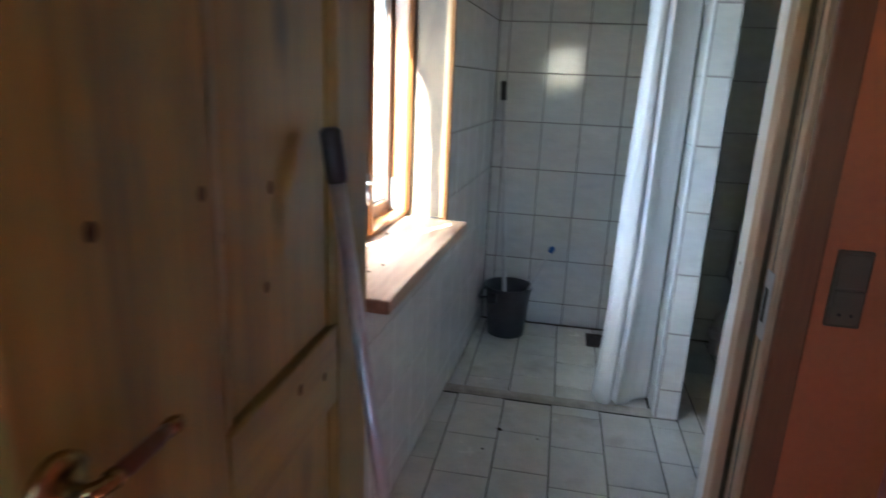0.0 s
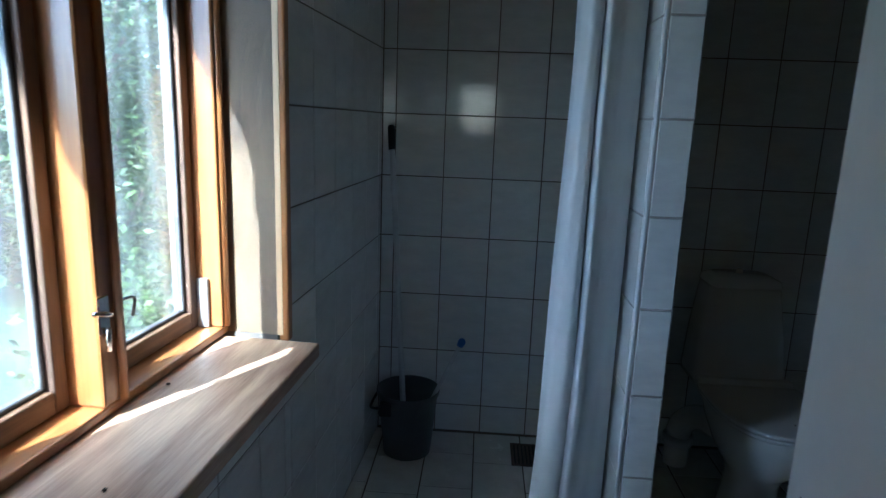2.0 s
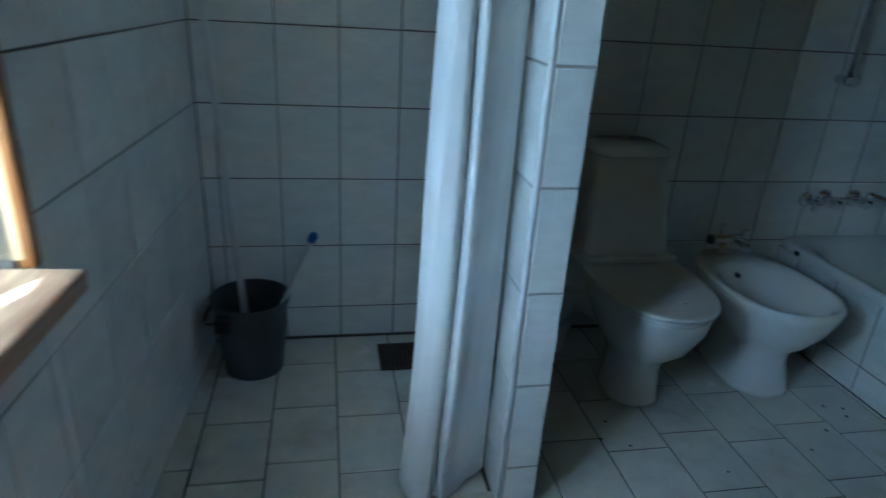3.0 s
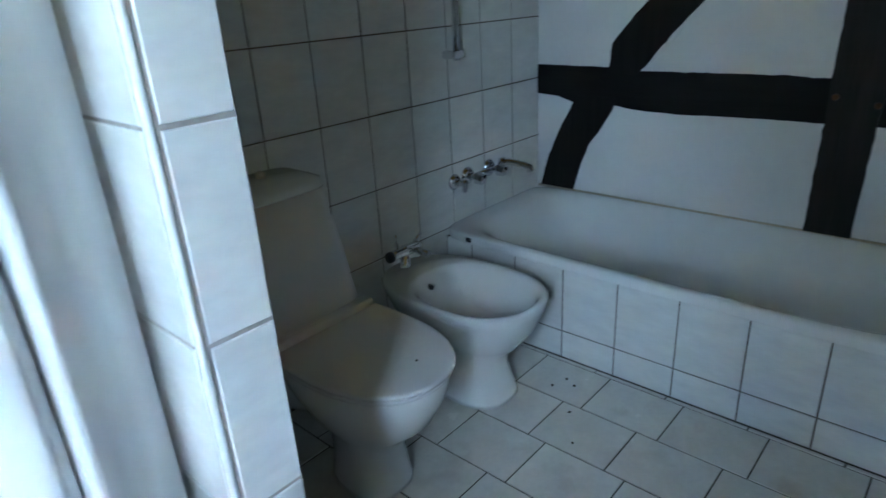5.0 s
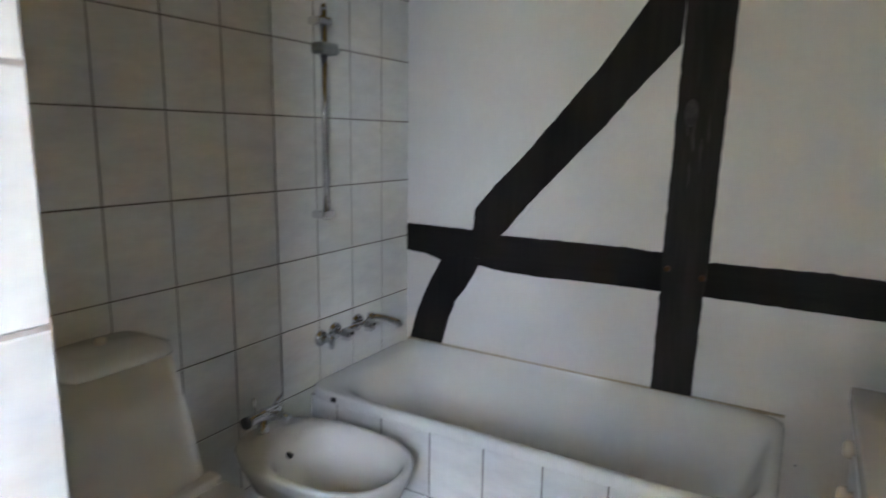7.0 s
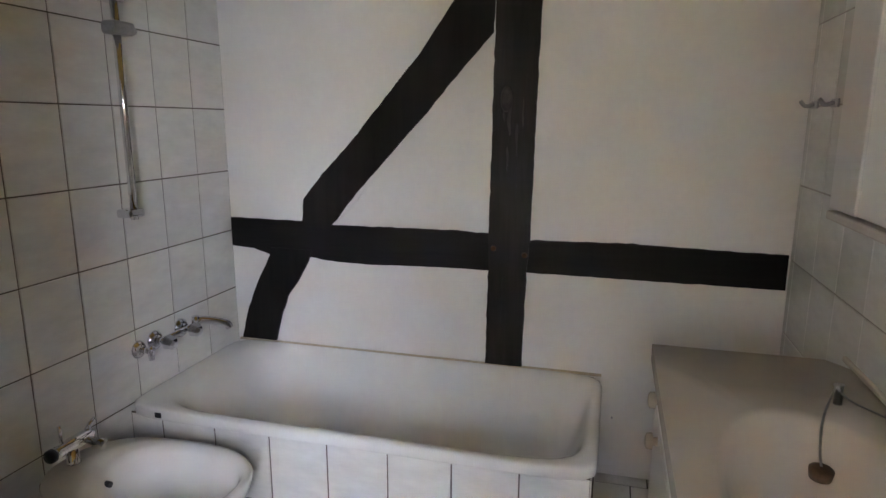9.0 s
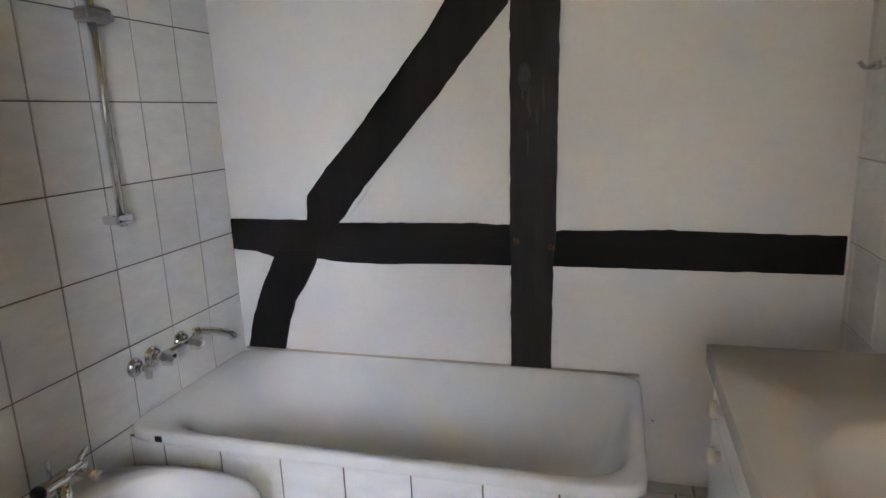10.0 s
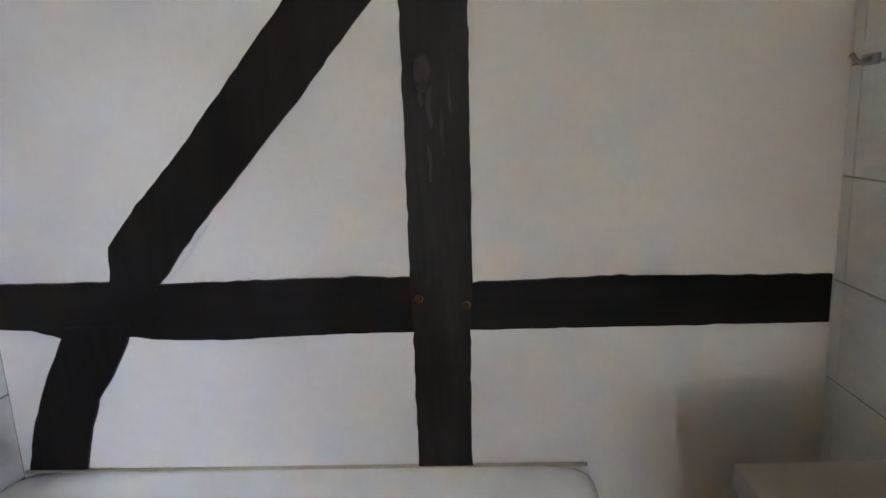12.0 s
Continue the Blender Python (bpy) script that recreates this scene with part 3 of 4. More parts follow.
part("knot", loft([oval(0, 0, 0, 0.022, 0.046, n=18), oval(0, 0, 0.0030, 0.018, 0.040, n=18), oval(0.002, 0.003, 0.0012, 0.012, 0.028, n=18), oval(0.003, 0.005, 0.0035, 0.005, 0.012, n=18)]), M_TIMBER_WORN, post,
     "weathered grey knot", True, plane_at((POST_X, -1.165, 1.41), (0, -1, 0), (0, 0, 1)))
for y0, z0, length, lean, wide in ((-1.142, 1.36, 0.30, -0.012, 0.0035), (-1.139, 1.28, 0.14, 0.004, 0.0025), (-1.176, 1.455, 0.22, -0.006, 0.0020), (-1.205, 1.05, 0.26, -0.004, 0.0016), (-1.232, 1.22, 0.30, -0.006, 0.0016), (-1.160, 0.56, 0.20, -0.003, 0.0014)):
    side = [(y0 + lean * k / 6 + 0.0015 * math.sin(k * 2.1 + z0 * 9), z0 + length * k / 6, wide * math.sin(math.pi * (k + 0.4) / 6.8)) for k in range(7)]
    # raised sliver, the crack's shade put into its colour
    part("crack", on_post([(y - w, z) for y, z, w in side] + [(y + w, z) for y, z, w in side[::-1]], 0.0006), M_HOLE_SHADE, post, "drying crack, its shade put into the colour")
for y0, z0, w, h in ((-1.178, 1.335, 0.010, 0.055), (-1.205, 1.27, 0.007, 0.06), (-1.158, 1.36, 0.006, 0.03), (-1.172, 1.20, 0.006, 0.045), (-1.226, 1.36, 0.005, 0.05)):
    ring = [(y0 + w * math.cos(a) * (0.6 + 0.4 * math.sin(3 * a + z0 * 20)), z0 + h * math.sin(a)) for a in [k * math.pi / 7 for k in range(14)]]
    part("worn_patch", on_post(ring, 0.0008), M_TIMBER_WORN, post, "paler worn wood")

# plaster lump along the brace, nail in the plaster beside the bath
part("plaster_ridge", tube(bend([(XT - 0.002, -0.492, 0.938), (XT - 0.004, -0.535, 0.985), (XT - 0.004, -0.575, 1.030), (XT - 0.001, -0.612, 1.078)]), [0.0025 + 0.0035 * math.sin(math.pi * k / 24) for k in range(25)], 10), M_PLASTER, wall_timber, smooth=True)
nail = thing("wall_nail", "short bent steel nail in the plaster beside the bath", "nail", pose(XT, -1.594, 0.234))
part("shank", tube(bend([(0.002, 0, 0), (-0.010, 0.001, 0.001), (-0.016, 0.002, 0.006)]), 0.0022, 8), M_STEEL, nail, smooth=True)
part("head", tube([(-0.016, 0.002, 0.006), (-0.0175, 0.0022, 0.008)], [0.0045, 0.004], 10), M_STEEL, nail, smooth=True)


# ---- bath ----
bath = thing("bathtub", "white enamelled built-in bathtub with a tiled apron", "bathtub", pose(2.62, -0.776, 0))
def bring(z, gx0, gx1, gy0, gy1, e):
    cx, cy = (gx0 + gx1) / 2 - 2.62, (gy0 + gy1) / 2 + 0.776
    return oval(cx, cy, z, (gx1 - gx0) / 2, (gy1 - gy0) / 2, e, 96)
rings = [bring(0.360, 2.286, 2.957, -1.546, -0.008, 15), bring(0.362, 2.279, 2.959, -1.549, -0.007, 15), bring(0.366, 2.277, 2.960, -1.550, -0.006, 15), bring(0.391, 2.277, 2.960, -1.550, -0.006, 15),
         bring(0.3965, 2.279, 2.959, -1.548, -0.007, 15), bring(0.400, 2.284, 2.956, -1.543, -0.011, 14), bring(0.4012, 2.293, 2.953, -1.536, -0.018, 13),
         bring(0.4005, 2.301, 2.947, -1.528, -0.068, 9), bring(0.397, 2.306, 2.941, -1.520, -0.088, 7), bring(0.388, 2.312, 2.934, -1.512, -0.104, 6), bring(0.370, 2.318, 2.927, -1.503, -0.122, 5.2), bring(0.335, 2.327, 2.917, -1.490, -0.148, 4.6),
         bring(0.280, 2.340, 2.903, -1.470, -0.186, 4.1), bring(0.22, 2.358, 2.885, -1.442, -0.232, 3.7), bring(0.17, 2.382, 2.860, -1.402, -0.286, 3.4), bring(0.13, 2.415, 2.828, -1.345, -0.350, 3.1), bring(0.105, 2.46, 2.79, -1.26, -0.43, 2.8), bring(0.092, 2.52, 2.74, -1.13, -0.54, 2.5), bring(0.088, 2.60, 2.67, -0.92, -0.72, 2.2)]
tub = part("tub", loft(rings, False, True), M_ENAMEL, bath, "white enamel with a dull grey film", True)
for poly in list(tub.data.polygons)[:96 * 2]:
    poly.use_smooth = False
apron = part("apron", box((XF + REC - 2.62, -1.535 + 0.776 + REC, 0), (XF + 0.007 - 2.62, -0.003 + 0.776, 0.359)), M_GROUT, bath)
apron_end = part("apron", box((XF + 0.0075 - 2.62, -1.535 + 0.776 + REC, 0), (2.955 - 2.62, -1.523 + 0.776, 0.359)), M_GROUT, bath)
part("drain_cover", loft([oval(0.015, -0.03, 0.0885, 0.028, 0.028, n=20), oval(0.015, -0.03, 0.092, 0.026, 0.026, n=20)]), M_CHROME, bath)
part("sealant_bead", tube([(2.956 - 2.62, -1.545 + 0.776, 0.402), (2.956 - 2.62, -0.012 + 0.776, 0.402)], 0.006, 8), M_SEALANT, bath, "yellowed sealant bead along the wall", True)
part("enamel_chip", box((2.273 - 2.62, -0.156 + 0.776, 0.372), (2.277 - 2.62, -0.132 + 0.776, 0.390), 0.001), M_BLACK, bath, "dark square label on the rim edge")
APRON = Matrix.Translation((-2.62, 0.776, 0)) @ plane_at((XF, 0, 0), (0, -1, 0), (0, 0, 1))
lay(apron, APRON, (0.004, 0.0, 1.533, 0.358), 0.128 - 0.201, 0.201, 0.107, 0.25, M_TILE)
lay(apron_end, Matrix.Translation((-2.62, 0.776, 0)) @ plane_at((0, -1.535, 0), (1, 0, 0), (0, 0, 1)), (XF + 0.002, 0.0, 2.957, 0.358), XF + 0.002, 0.2, 0.107, 0.25, M_TILE)


# ---- bath taps ----
def rose(parent, x, z, r=0.034):
    part("rose", tube([(x, -0.002, z), (x, -0.006, z), (x, -0.016, z), (x, -0.022, z)], [r, r, r * 0.75, r * 0.45], 20), M_CHROME, parent, smooth=True)

taps = thing("bath_mixer", "old chrome wall-mounted bath taps with a spout", "tap")
for x, z in ((2.372, 0.560), (2.452, 0.566), (2.592, 0.566)):
    rose(taps, x, z, 0.032 if x < 2.4 else 0.036)
part("valve", tube([(2.372, -0.02, 0.56), (2.372, -0.055, 0.56)], 0.011, 12), M_CHROME, taps, smooth=True)
part("valve_knob", tube([(2.372, -0.055, 0.575), (2.372, -0.055, 0.56), (2.372, -0.055, 0.528)], [0.011, 0.013, 0.009], 12), M_CHROME, taps, smooth=True)
for x in (2.452, 2.592):
    part("valve", tube([(x, -0.02, 0.566), (x, -0.05, 0.566)], 0.013, 12), M_CHROME, taps, smooth=True)
    part("handle", tube([(x, -0.048, 0.566), (x, -0.055, 0.566), (x, -0.085, 0.560), (x, -0.092, 0.558)], [0.017, 0.027, 0.021, 0.012], 6), M_CHROME, taps, "faceted chrome turning handle")
part("link_pipe", tube([(2.46, -0.03, 0.566), (2.60, -0.03, 0.566), (2.645, -0.034, 0.57)], 0.010, 12), M_CHROME, taps, smooth=True)
part("spout", tube(bend([(2.640, -0.034, 0.575), (2.655, -0.05, 0.582), (2.685, -0.085, 0.572), (2.712, -0.118, 0.556), (2.718, -0.126, 0.538)]), 0.0145, 14), M_CHROME, taps, smooth=True)
part("spout_joint", tube([(2.640, -0.034, 0.548), (2.640, -0.034, 0.60)], [0.017, 0.015], 14), M_CHROME, taps, smooth=True)

# ---- shower bar ----
bar = thing("shower_rail", "chrome shower rail with a sliding hand-shower holder", "shower rail")
part("bar", tube([(2.370, -0.045, 1.015), (2.370, -0.045, 1.735)], 0.0125, 16), M_CHROME, bar, smooth=True)
for z in (1.036, 1.702):
    part("bracket", box((2.338, -0.060, z - 0.014), (2.402, -0.001, z + 0.014), 0.007, 2), M_CHROME, bar)
part("end_cap", tube([(2.370, -0.045, 1.735), (2.370, -0.045, 1.758)], [0.012, 0.009], 14), M_CHROME, bar, smooth=True)
part("slider", box((2.325, -0.080, 1.590), (2.415, -0.026, 1.630), 0.010, 2), M_STEEL, bar, "grey chrome sliding holder")
part("slider_knob", tube([(2.415, -0.052, 1.610), (2.438, -0.052, 1.610)], 0.011, 12), M_STEEL, bar, smooth=True)

# ---- toilet ----
TX = 1.485
toilet = thing("toilet", "white floor-standing toilet with its lid closed", "toilet", pose(TX, 0, 0))
part("cistern", loft([oval(0, -0.125, 0.395, 0.168, 0.150, 7, 40, 0.10), oval(0, -0.125, 0.42, 0.170, 0.147, 7, 40, 0.10), oval(0, -0.115, 0.60, 0.155, 0.125, 7, 40, 0.09),
                      oval(0, -0.11, 0.770, 0.132, 0.100, 7, 40, 0.085)]), M_CERAMIC, toilet, smooth=True)
part("cistern_lid", loft([oval(0, -0.11, 0.774, 0.133, 0.102, 7, 40, 0.086), oval(0, -0.11, 0.780, 0.135, 0.104, 7, 40, 0.088), oval(0, -0.11, 0.800, 0.131, 0.098, 6, 40, 0.085), oval(0, -0.11, 0.812, 0.105, 0.075, 4, 40, 0.07)]), M_CERAMIC, toilet, smooth=True)
part("flush_knob", tube([(0, -0.10, 0.811), (0, -0.10, 0.825), (0, -0.10, 0.829)], [0.014, 0.013, 0.007], 14), M_KNOB, toilet, "yellowed flush knob", True)
part("bowl", loft([oval(0, -0.44, 0.0, 0.092, 0.096, 2.5, 48, 0.14), oval(0, -0.44, 0.012, 0.091, 0.095, 2.5, 48, 0.14), oval(0, -0.44, 0.06, 0.084, 0.088, 2.4, 48, 0.135), oval(0, -0.44, 0.13, 0.080, 0.086, 2.3, 48, 0.14),
                   oval(0, -0.44, 0.18, 0.094, 0.115, 2.2, 48, 0.17), oval(0, -0.44, 0.25, 0.140, 0.195, 2.1, 48, 0.21), oval(0, -0.44, 0.33, 0.166, 0.236, 2.2, 48, 0.21, 3),
                   oval(0, -0.44, 0.383, 0.171, 0.244, 2.3, 48, 0.21, 4), oval(0, -0.44, 0.392, 0.166, 0.238, 2.3, 48, 0.205, 4)]), M_CERAMIC, toilet, smooth=True)
part("seat", loft([oval(0, -0.43, 0.3925, 0.174, 0.258, 2.2, 48, 0.170, 7), oval(0, -0.43, 0.395, 0.179, 0.265, 2.2, 48, 0.174, 7), oval(0, -0.43, 0.403, 0.179, 0.265, 2.2, 48, 0.174, 7), oval(0, -0.43, 0.4055, 0.170, 0.254, 2.2, 48, 0.166, 7)]), M_PLASTIC_W, toilet, smooth=True)
part("lid", loft([oval(0, -0.43, 0.4105, 0.172, 0.258, 2.2, 48, 0.168, 7), oval(0, -0.43, 0.4118, 0.184, 0.273, 2.2, 48, 0.176, 7), oval(0, -0.43, 0.419, 0.185, 0.274, 2.2, 48, 0.177, 7), oval(0, -0.43, 0.4225, 0.182, 0.271, 2.2, 48, 0.174, 7), oval(0, -0.43, 0.4238, 0.178, 0.266, 2.2, 48, 0.170, 7), oval(0, -0.43, 0.4243, 0.165, 0.25, 2.2, 48, 0.158, 6), oval(0, -0.43, 0.4245, 0.05, 0.08, 2.2, 48, 0.05)]), M_PLASTIC_W, toilet, "white plastic lid with a small dark speck", True)
part("seat_buffer", box((-0.02, -0.655, 0.4057), (0.02, -0.645, 0.4104), 0.001), M_BLACK, toilet)
part("hinge_bar", box((-0.176, -0.300, 0.409), (0.176, -0.246, 0.443), 0.011, 3), M_PLASTIC_W, toilet)
part("speck", loft([oval(0.03, -0.604, 0.4243, 0.004, 0.004, n=8), oval(0.03, -0.604, 0.4262, 0.002, 0.002, n=8)]), M_DIRT, toilet)
part("waste_pipe", tube(bend([(-0.02, -0.25, 0.20), (-0.10, -0.16, 0.22), (-0.16, -0.13, 0.17), (-0.17, -0.13, 0.05), (-0.17, -0.13, 0.0)]), 0.05, 18), M_CERAMIC, toilet, "white waste pipe bend", True)
part("pipe_collar", tube([(-0.168, -0.13, 0.09), (-0.17, -0.13, 0.125)], 0.060, 18), M_PLASTIC_W, toilet, smooth=True)

# ---- bidet ----
BX = 1.985
bidet = thing("bidet", "white ceramic pedestal bidet with an old chrome mixer", "bidet", pose(BX, 0, 0))
part("basin", loft([oval(0, -0.40, 0.0, 0.112, 0.135, 2.6, 56, 0.27), oval(0, -0.40, 0.015, 0.110, 0.133, 2.6, 56, 0.27), oval(-0.005, -0.41, 0.12, 0.085, 0.10, 2.3, 56, 0.26), oval(0, -0.41, 0.165, 0.088, 0.105, 2.2, 56, 0.27),
                    oval(0, -0.40, 0.21, 0.125, 0.165, 2.1, 56, 0.29), oval(0, -0.385, 0.27, 0.168, 0.222, 2.2, 56, 0.30), oval(0, -0.375, 0.335, 0.188, 0.258, 2.4, 56, 0.31), oval(0, -0.372, 0.365, 0.193, 0.266, 2.5, 56, 0.31),
                    oval(0, -0.372, 0.375, 0.187, 0.259, 2.5, 56, 0.305), oval(0, -0.385, 0.375, 0.172, 0.238, 2.4, 56, 0.195), oval(0, -0.388, 0.370, 0.163, 0.228, 2.4, 56, 0.185), oval(0, -0.39, 0.355, 0.154, 0.217, 2.3, 56, 0.175), oval(0, -0.40, 0.31, 0.140, 0.196, 2.2, 56, 0.165), oval(0, -0.41, 0.25, 0.110, 0.152, 2.1, 56, 0.14), oval(0, -0.41, 0.215, 0.065, 0.09, 2, 56, 0.09), oval(0, -0.41, 0.208, 0.02, 0.03, 2, 56, 0.03)], True, True), M_CERAMIC, bidet, smooth=True)
part("overflow_hole", tube([(-0.018, -0.205, 0.335), (-0.018, -0.2385, 0.333)], 0.0085, 14), M_BLACK, bidet)
mixer = part("mixer_body", tube([(-0.066, -0.105, 0.43), (-0.055, -0.105, 0.43), (-0.03, -0.105, 0.43), (-0.01, -0.105, 0.43), (0.05, -0.105, 0.43), (0.066, -0.105, 0.43)], [0.016, 0.019, 0.016, 0.021, 0.019, 0.012], 18), M_CHROME, bidet, "tarnished chrome mixer body", True)
part("mixer_foot", tube([(-0.01, -0.11, 0.372), (-0.01, -0.11, 0.38), (-0.01, -0.107, 0.42)], [0.026, 0.018, 0.016], 14), M_CHROME, mixer, smooth=True)
part("mixer_end", tube([(-0.084, -0.105, 0.43), (-0.080, -0.105, 0.43), (-0.067, -0.105, 0.43)], [0.016, 0.0195, 0.0195], 14), M_BLACK, mixer, "black worn tap end", True)
part("mixer_spout", tube([(0.035, -0.115, 0.426), (0.04, -0.15, 0.42), (0.042, -0.172, 0.415)], [0.012, 0.013, 0.015], 12), M_CHROME, mixer, smooth=True)
part("pop_up_rod", tube([(-0.02, -0.085, 0.44), (-0.022, -0.085, 0.49)], 0.005, 8), M_CHROME, mixer, smooth=True)
part("mixer_lever", tube([(0.052, -0.10, 0.440), (0.066, -0.10, 0.456), (0.085, -0.10, 0.468)], [0.009, 0.007, 0.005], 10), M_CHROME, mixer, smooth=True)

# ---- bucket with poles ----
bucket = thing("bucket", "dark grey plastic bucket in the shower corner", "bucket", pose(0.198, -0.172, 0))
part("pail", loft([oval(0, 0, 0.0, 0.098, 0.098, n=40), oval(0, 0, 0.255, 0.122, 0.122, n=40), oval(0, 0, 0.257, 0.129, 0.129, n=40), oval(0, 0, 0.275, 0.130, 0.130, n=40), oval(0, 0, 0.275, 0.124, 0.124, n=40), oval(0, 0, 0.25, 0.118, 0.118, n=40), oval(0, 0, 0.012, 0.094, 0.094, n=40)]), M_BUCKET, bucket, smooth=False)
part("handle_lug", box((-0.10, -0.135, 0.205), (-0.05, -0.095, 0.258), 0.006, 2), M_BLACK, bucket)
part("bail", tube(bend([(-0.075, -0.128, 0.245), (-0.12, -0.10, 0.225), (-0.150, -0.02, 0.20), (-0.125, 0.07, 0.235), (-0.08, 0.105, 0.25)]), 0.006, 8), M_BLACK, bucket, smooth=True)
mop = thing("mop_pole", "white mop pole with a black grip standing in the bucket", "mop")
part("pole", tube([(0.196, -0.215, 0.014), (0.094, -0.045, 1.235)], 0.0115, 14), M_WHITE_POLE, mop, smooth=True)
part("grip", tube([(0.094, -0.045, 1.235), (0.087, -0.033, 1.325), (0.0865, -0.032, 1.332)], [0.015, 0.015, 0.009], 14), M_BLACK, mop, smooth=True)
brush = thing("toilet_brush_stick", "white stick with a blue end leaning in the bucket", "brush")
part("stick", tube([(0.205, -0.155, 0.016), (0.405, -0.232, 0.495)], 0.0085, 12), M_WHITE_POLE, brush, smooth=True)
part("blue_end", tube([(0.404, -0.231, 0.492), (0.412, -0.235, 0.512), (0.415, -0.236, 0.522)], [0.014, 0.016, 0.009], 12), M_BLUE, brush, smooth=True)

# ---- floor drain ----
drain = thing("floor_drain", "square rusty metal drain grate in the shower floor", "drain", pose(0.722, -0.160, 0.0))
part("frame", loft([[(-0.088, -0.088, 0.0005), (0.088, -0.088, 0.0005), (0.088, 0.088, 0.0005), (-0.088, 0.088, 0.0005)], [(-0.088, -0.088, 0.004), (0.088, -0.088, 0.004), (0.088, 0.088, 0.004), (-0.088, 0.088, 0.004)],
                    [(-0.075, -0.075, 0.004), (0.075, -0.075, 0.004), (0.075, 0.075, 0.004), (-0.075, 0.075, 0.004)], [(-0.075, -0.075, 0.001), (0.075, -0.075, 0.001), (0.075, 0.075, 0.001), (-0.075, 0.075, 0.001)]], False, False), M_GRATE, drain)
# flat dark sheet in place of the shaded shaft below
part("shaft", box((-0.076, -0.076, 0.0004), (0.076, 0.076, 0.0009)), M_HOLE_SHADE, drain)
for i in range(9):
    part("bar", box((-0.0685 + i * 0.0158, -0.075, 0.001), (-0.0595 + i * 0.0158, 0.075, 0.0038), 0.001), M_GRATE, drain)

# ---- shower curb and curtain ----
curb = tagged(part("shower_curb", prism([(-0.915, 0.0005), (-0.908, 0.012), (-0.898, 0.016), (-0.872, 0.016), (-0.862, 0.011), (-0.857, 0.0005)], 0, -0.03, PX0 + 0.002), M_CURB), "low dirty cement strip edging the shower floor", "curb", kind="structure")
FOLDS = [(0.0, 0.676, -0.800), (0.10, 0.682, -0.850), (0.22, 0.702, -0.878), (0.33, 0.728, -0.884), (0.40, 0.742, -0.868), (0.44, 0.746, -0.858), (0.49, 0.752, -0.882),
         (0.55, 0.764, -0.889), (0.68, 0.795, -0.862), (0.84, 0.835, -0.825), (1.0, 0.874, -0.785)]
def fold_at(s, t):
    """Where the cloth hangs, s across it and t down it: two forward folds, then a smooth sweep back to the wall."""
    k = 0
    while k < len(FOLDS) - 2 and FOLDS[k + 1][0] < s:
        k += 1
    (a, xa, ya), (b, xb, yb) = FOLDS[k], FOLDS[k + 1]
    p0, p3 = FOLDS[max(k - 1, 0)], FOLDS[min(k + 2, len(FOLDS) - 1)]
    u = (s - a) / (b - a)
    def glide(q0, q1, q2, q3):
        return 0.5 * (2 * q1 + (q2 - q0) * u + (2 * q0 - 5 * q1 + 4 * q2 - q3) * u * u + (3 * q1 - q0 - 3 * q2 + q3) * u ** 3)
    x, y = glide(p0[1], xa, xb, p3[1]), glide(p0[2], ya, yb, p3[2])
    loose = 1 - s
    x += loose * (0.012 * math.sin(3.1 * t) - 0.045 * t ** 2 + 0.006 * math.sin(9 * t + 4 * s))
    y += -0.020 * t ** 2 * loose + 0.004 * math.sin(7 * t + 11 * s) * t + 0.0016 * math.sin(38 * s + 9 * t)
    y += 0.010 * math.sin(22 * s + 2.5 * t) * max(0.0, t - 0.55) * loose
    return x, y
def curtain_mesh():
    bm = bmesh.new()
    nu, nv = 150, 34
    rows = []
    for j in range(nv + 1):
        t = j / nv
        z = 1.955 - t * 1.925
        row = []
        for i in range(nu + 1):
            s = i / nu
            x, y = fold_at(s, t)
            row.append(bm.verts.new((x, y, z + 0.006 * math.sin(17 * s) * t)))
        rows.append(row)
    for a, b in zip(rows, rows[1:]):
        for i in range(nu):
            bm.faces.new((a[i], a[i + 1], b[i + 1], b[i]))
    return bm
curtain = thing("shower_curtain", "white fabric shower curtain drawn together beside the partition", "curtain")
cloth = part("cloth", curtain_mesh(), M_CURTAIN, curtain, smooth=True)
sm = cloth.modifiers.new("thickness", "SOLIDIFY")
sm.thickness = 0.0012
part("rod", tube([(0.047, -0.838, 1.975), (PX0 - 0.001, -0.838, 1.975)], 0.011, 14), M_CHROME, curtain, smooth=True)
for i in range(8):
    x = 0.672 + i * 0.027
    part("ring", tube([(x, -0.838 + 0.016 * math.sin(a), 1.970 + 0.019 * math.cos(a)) for a in [k * math.pi / 6 for k in range(13)]], 0.002, 6), M_WHITE_POLE, curtain, smooth=True)

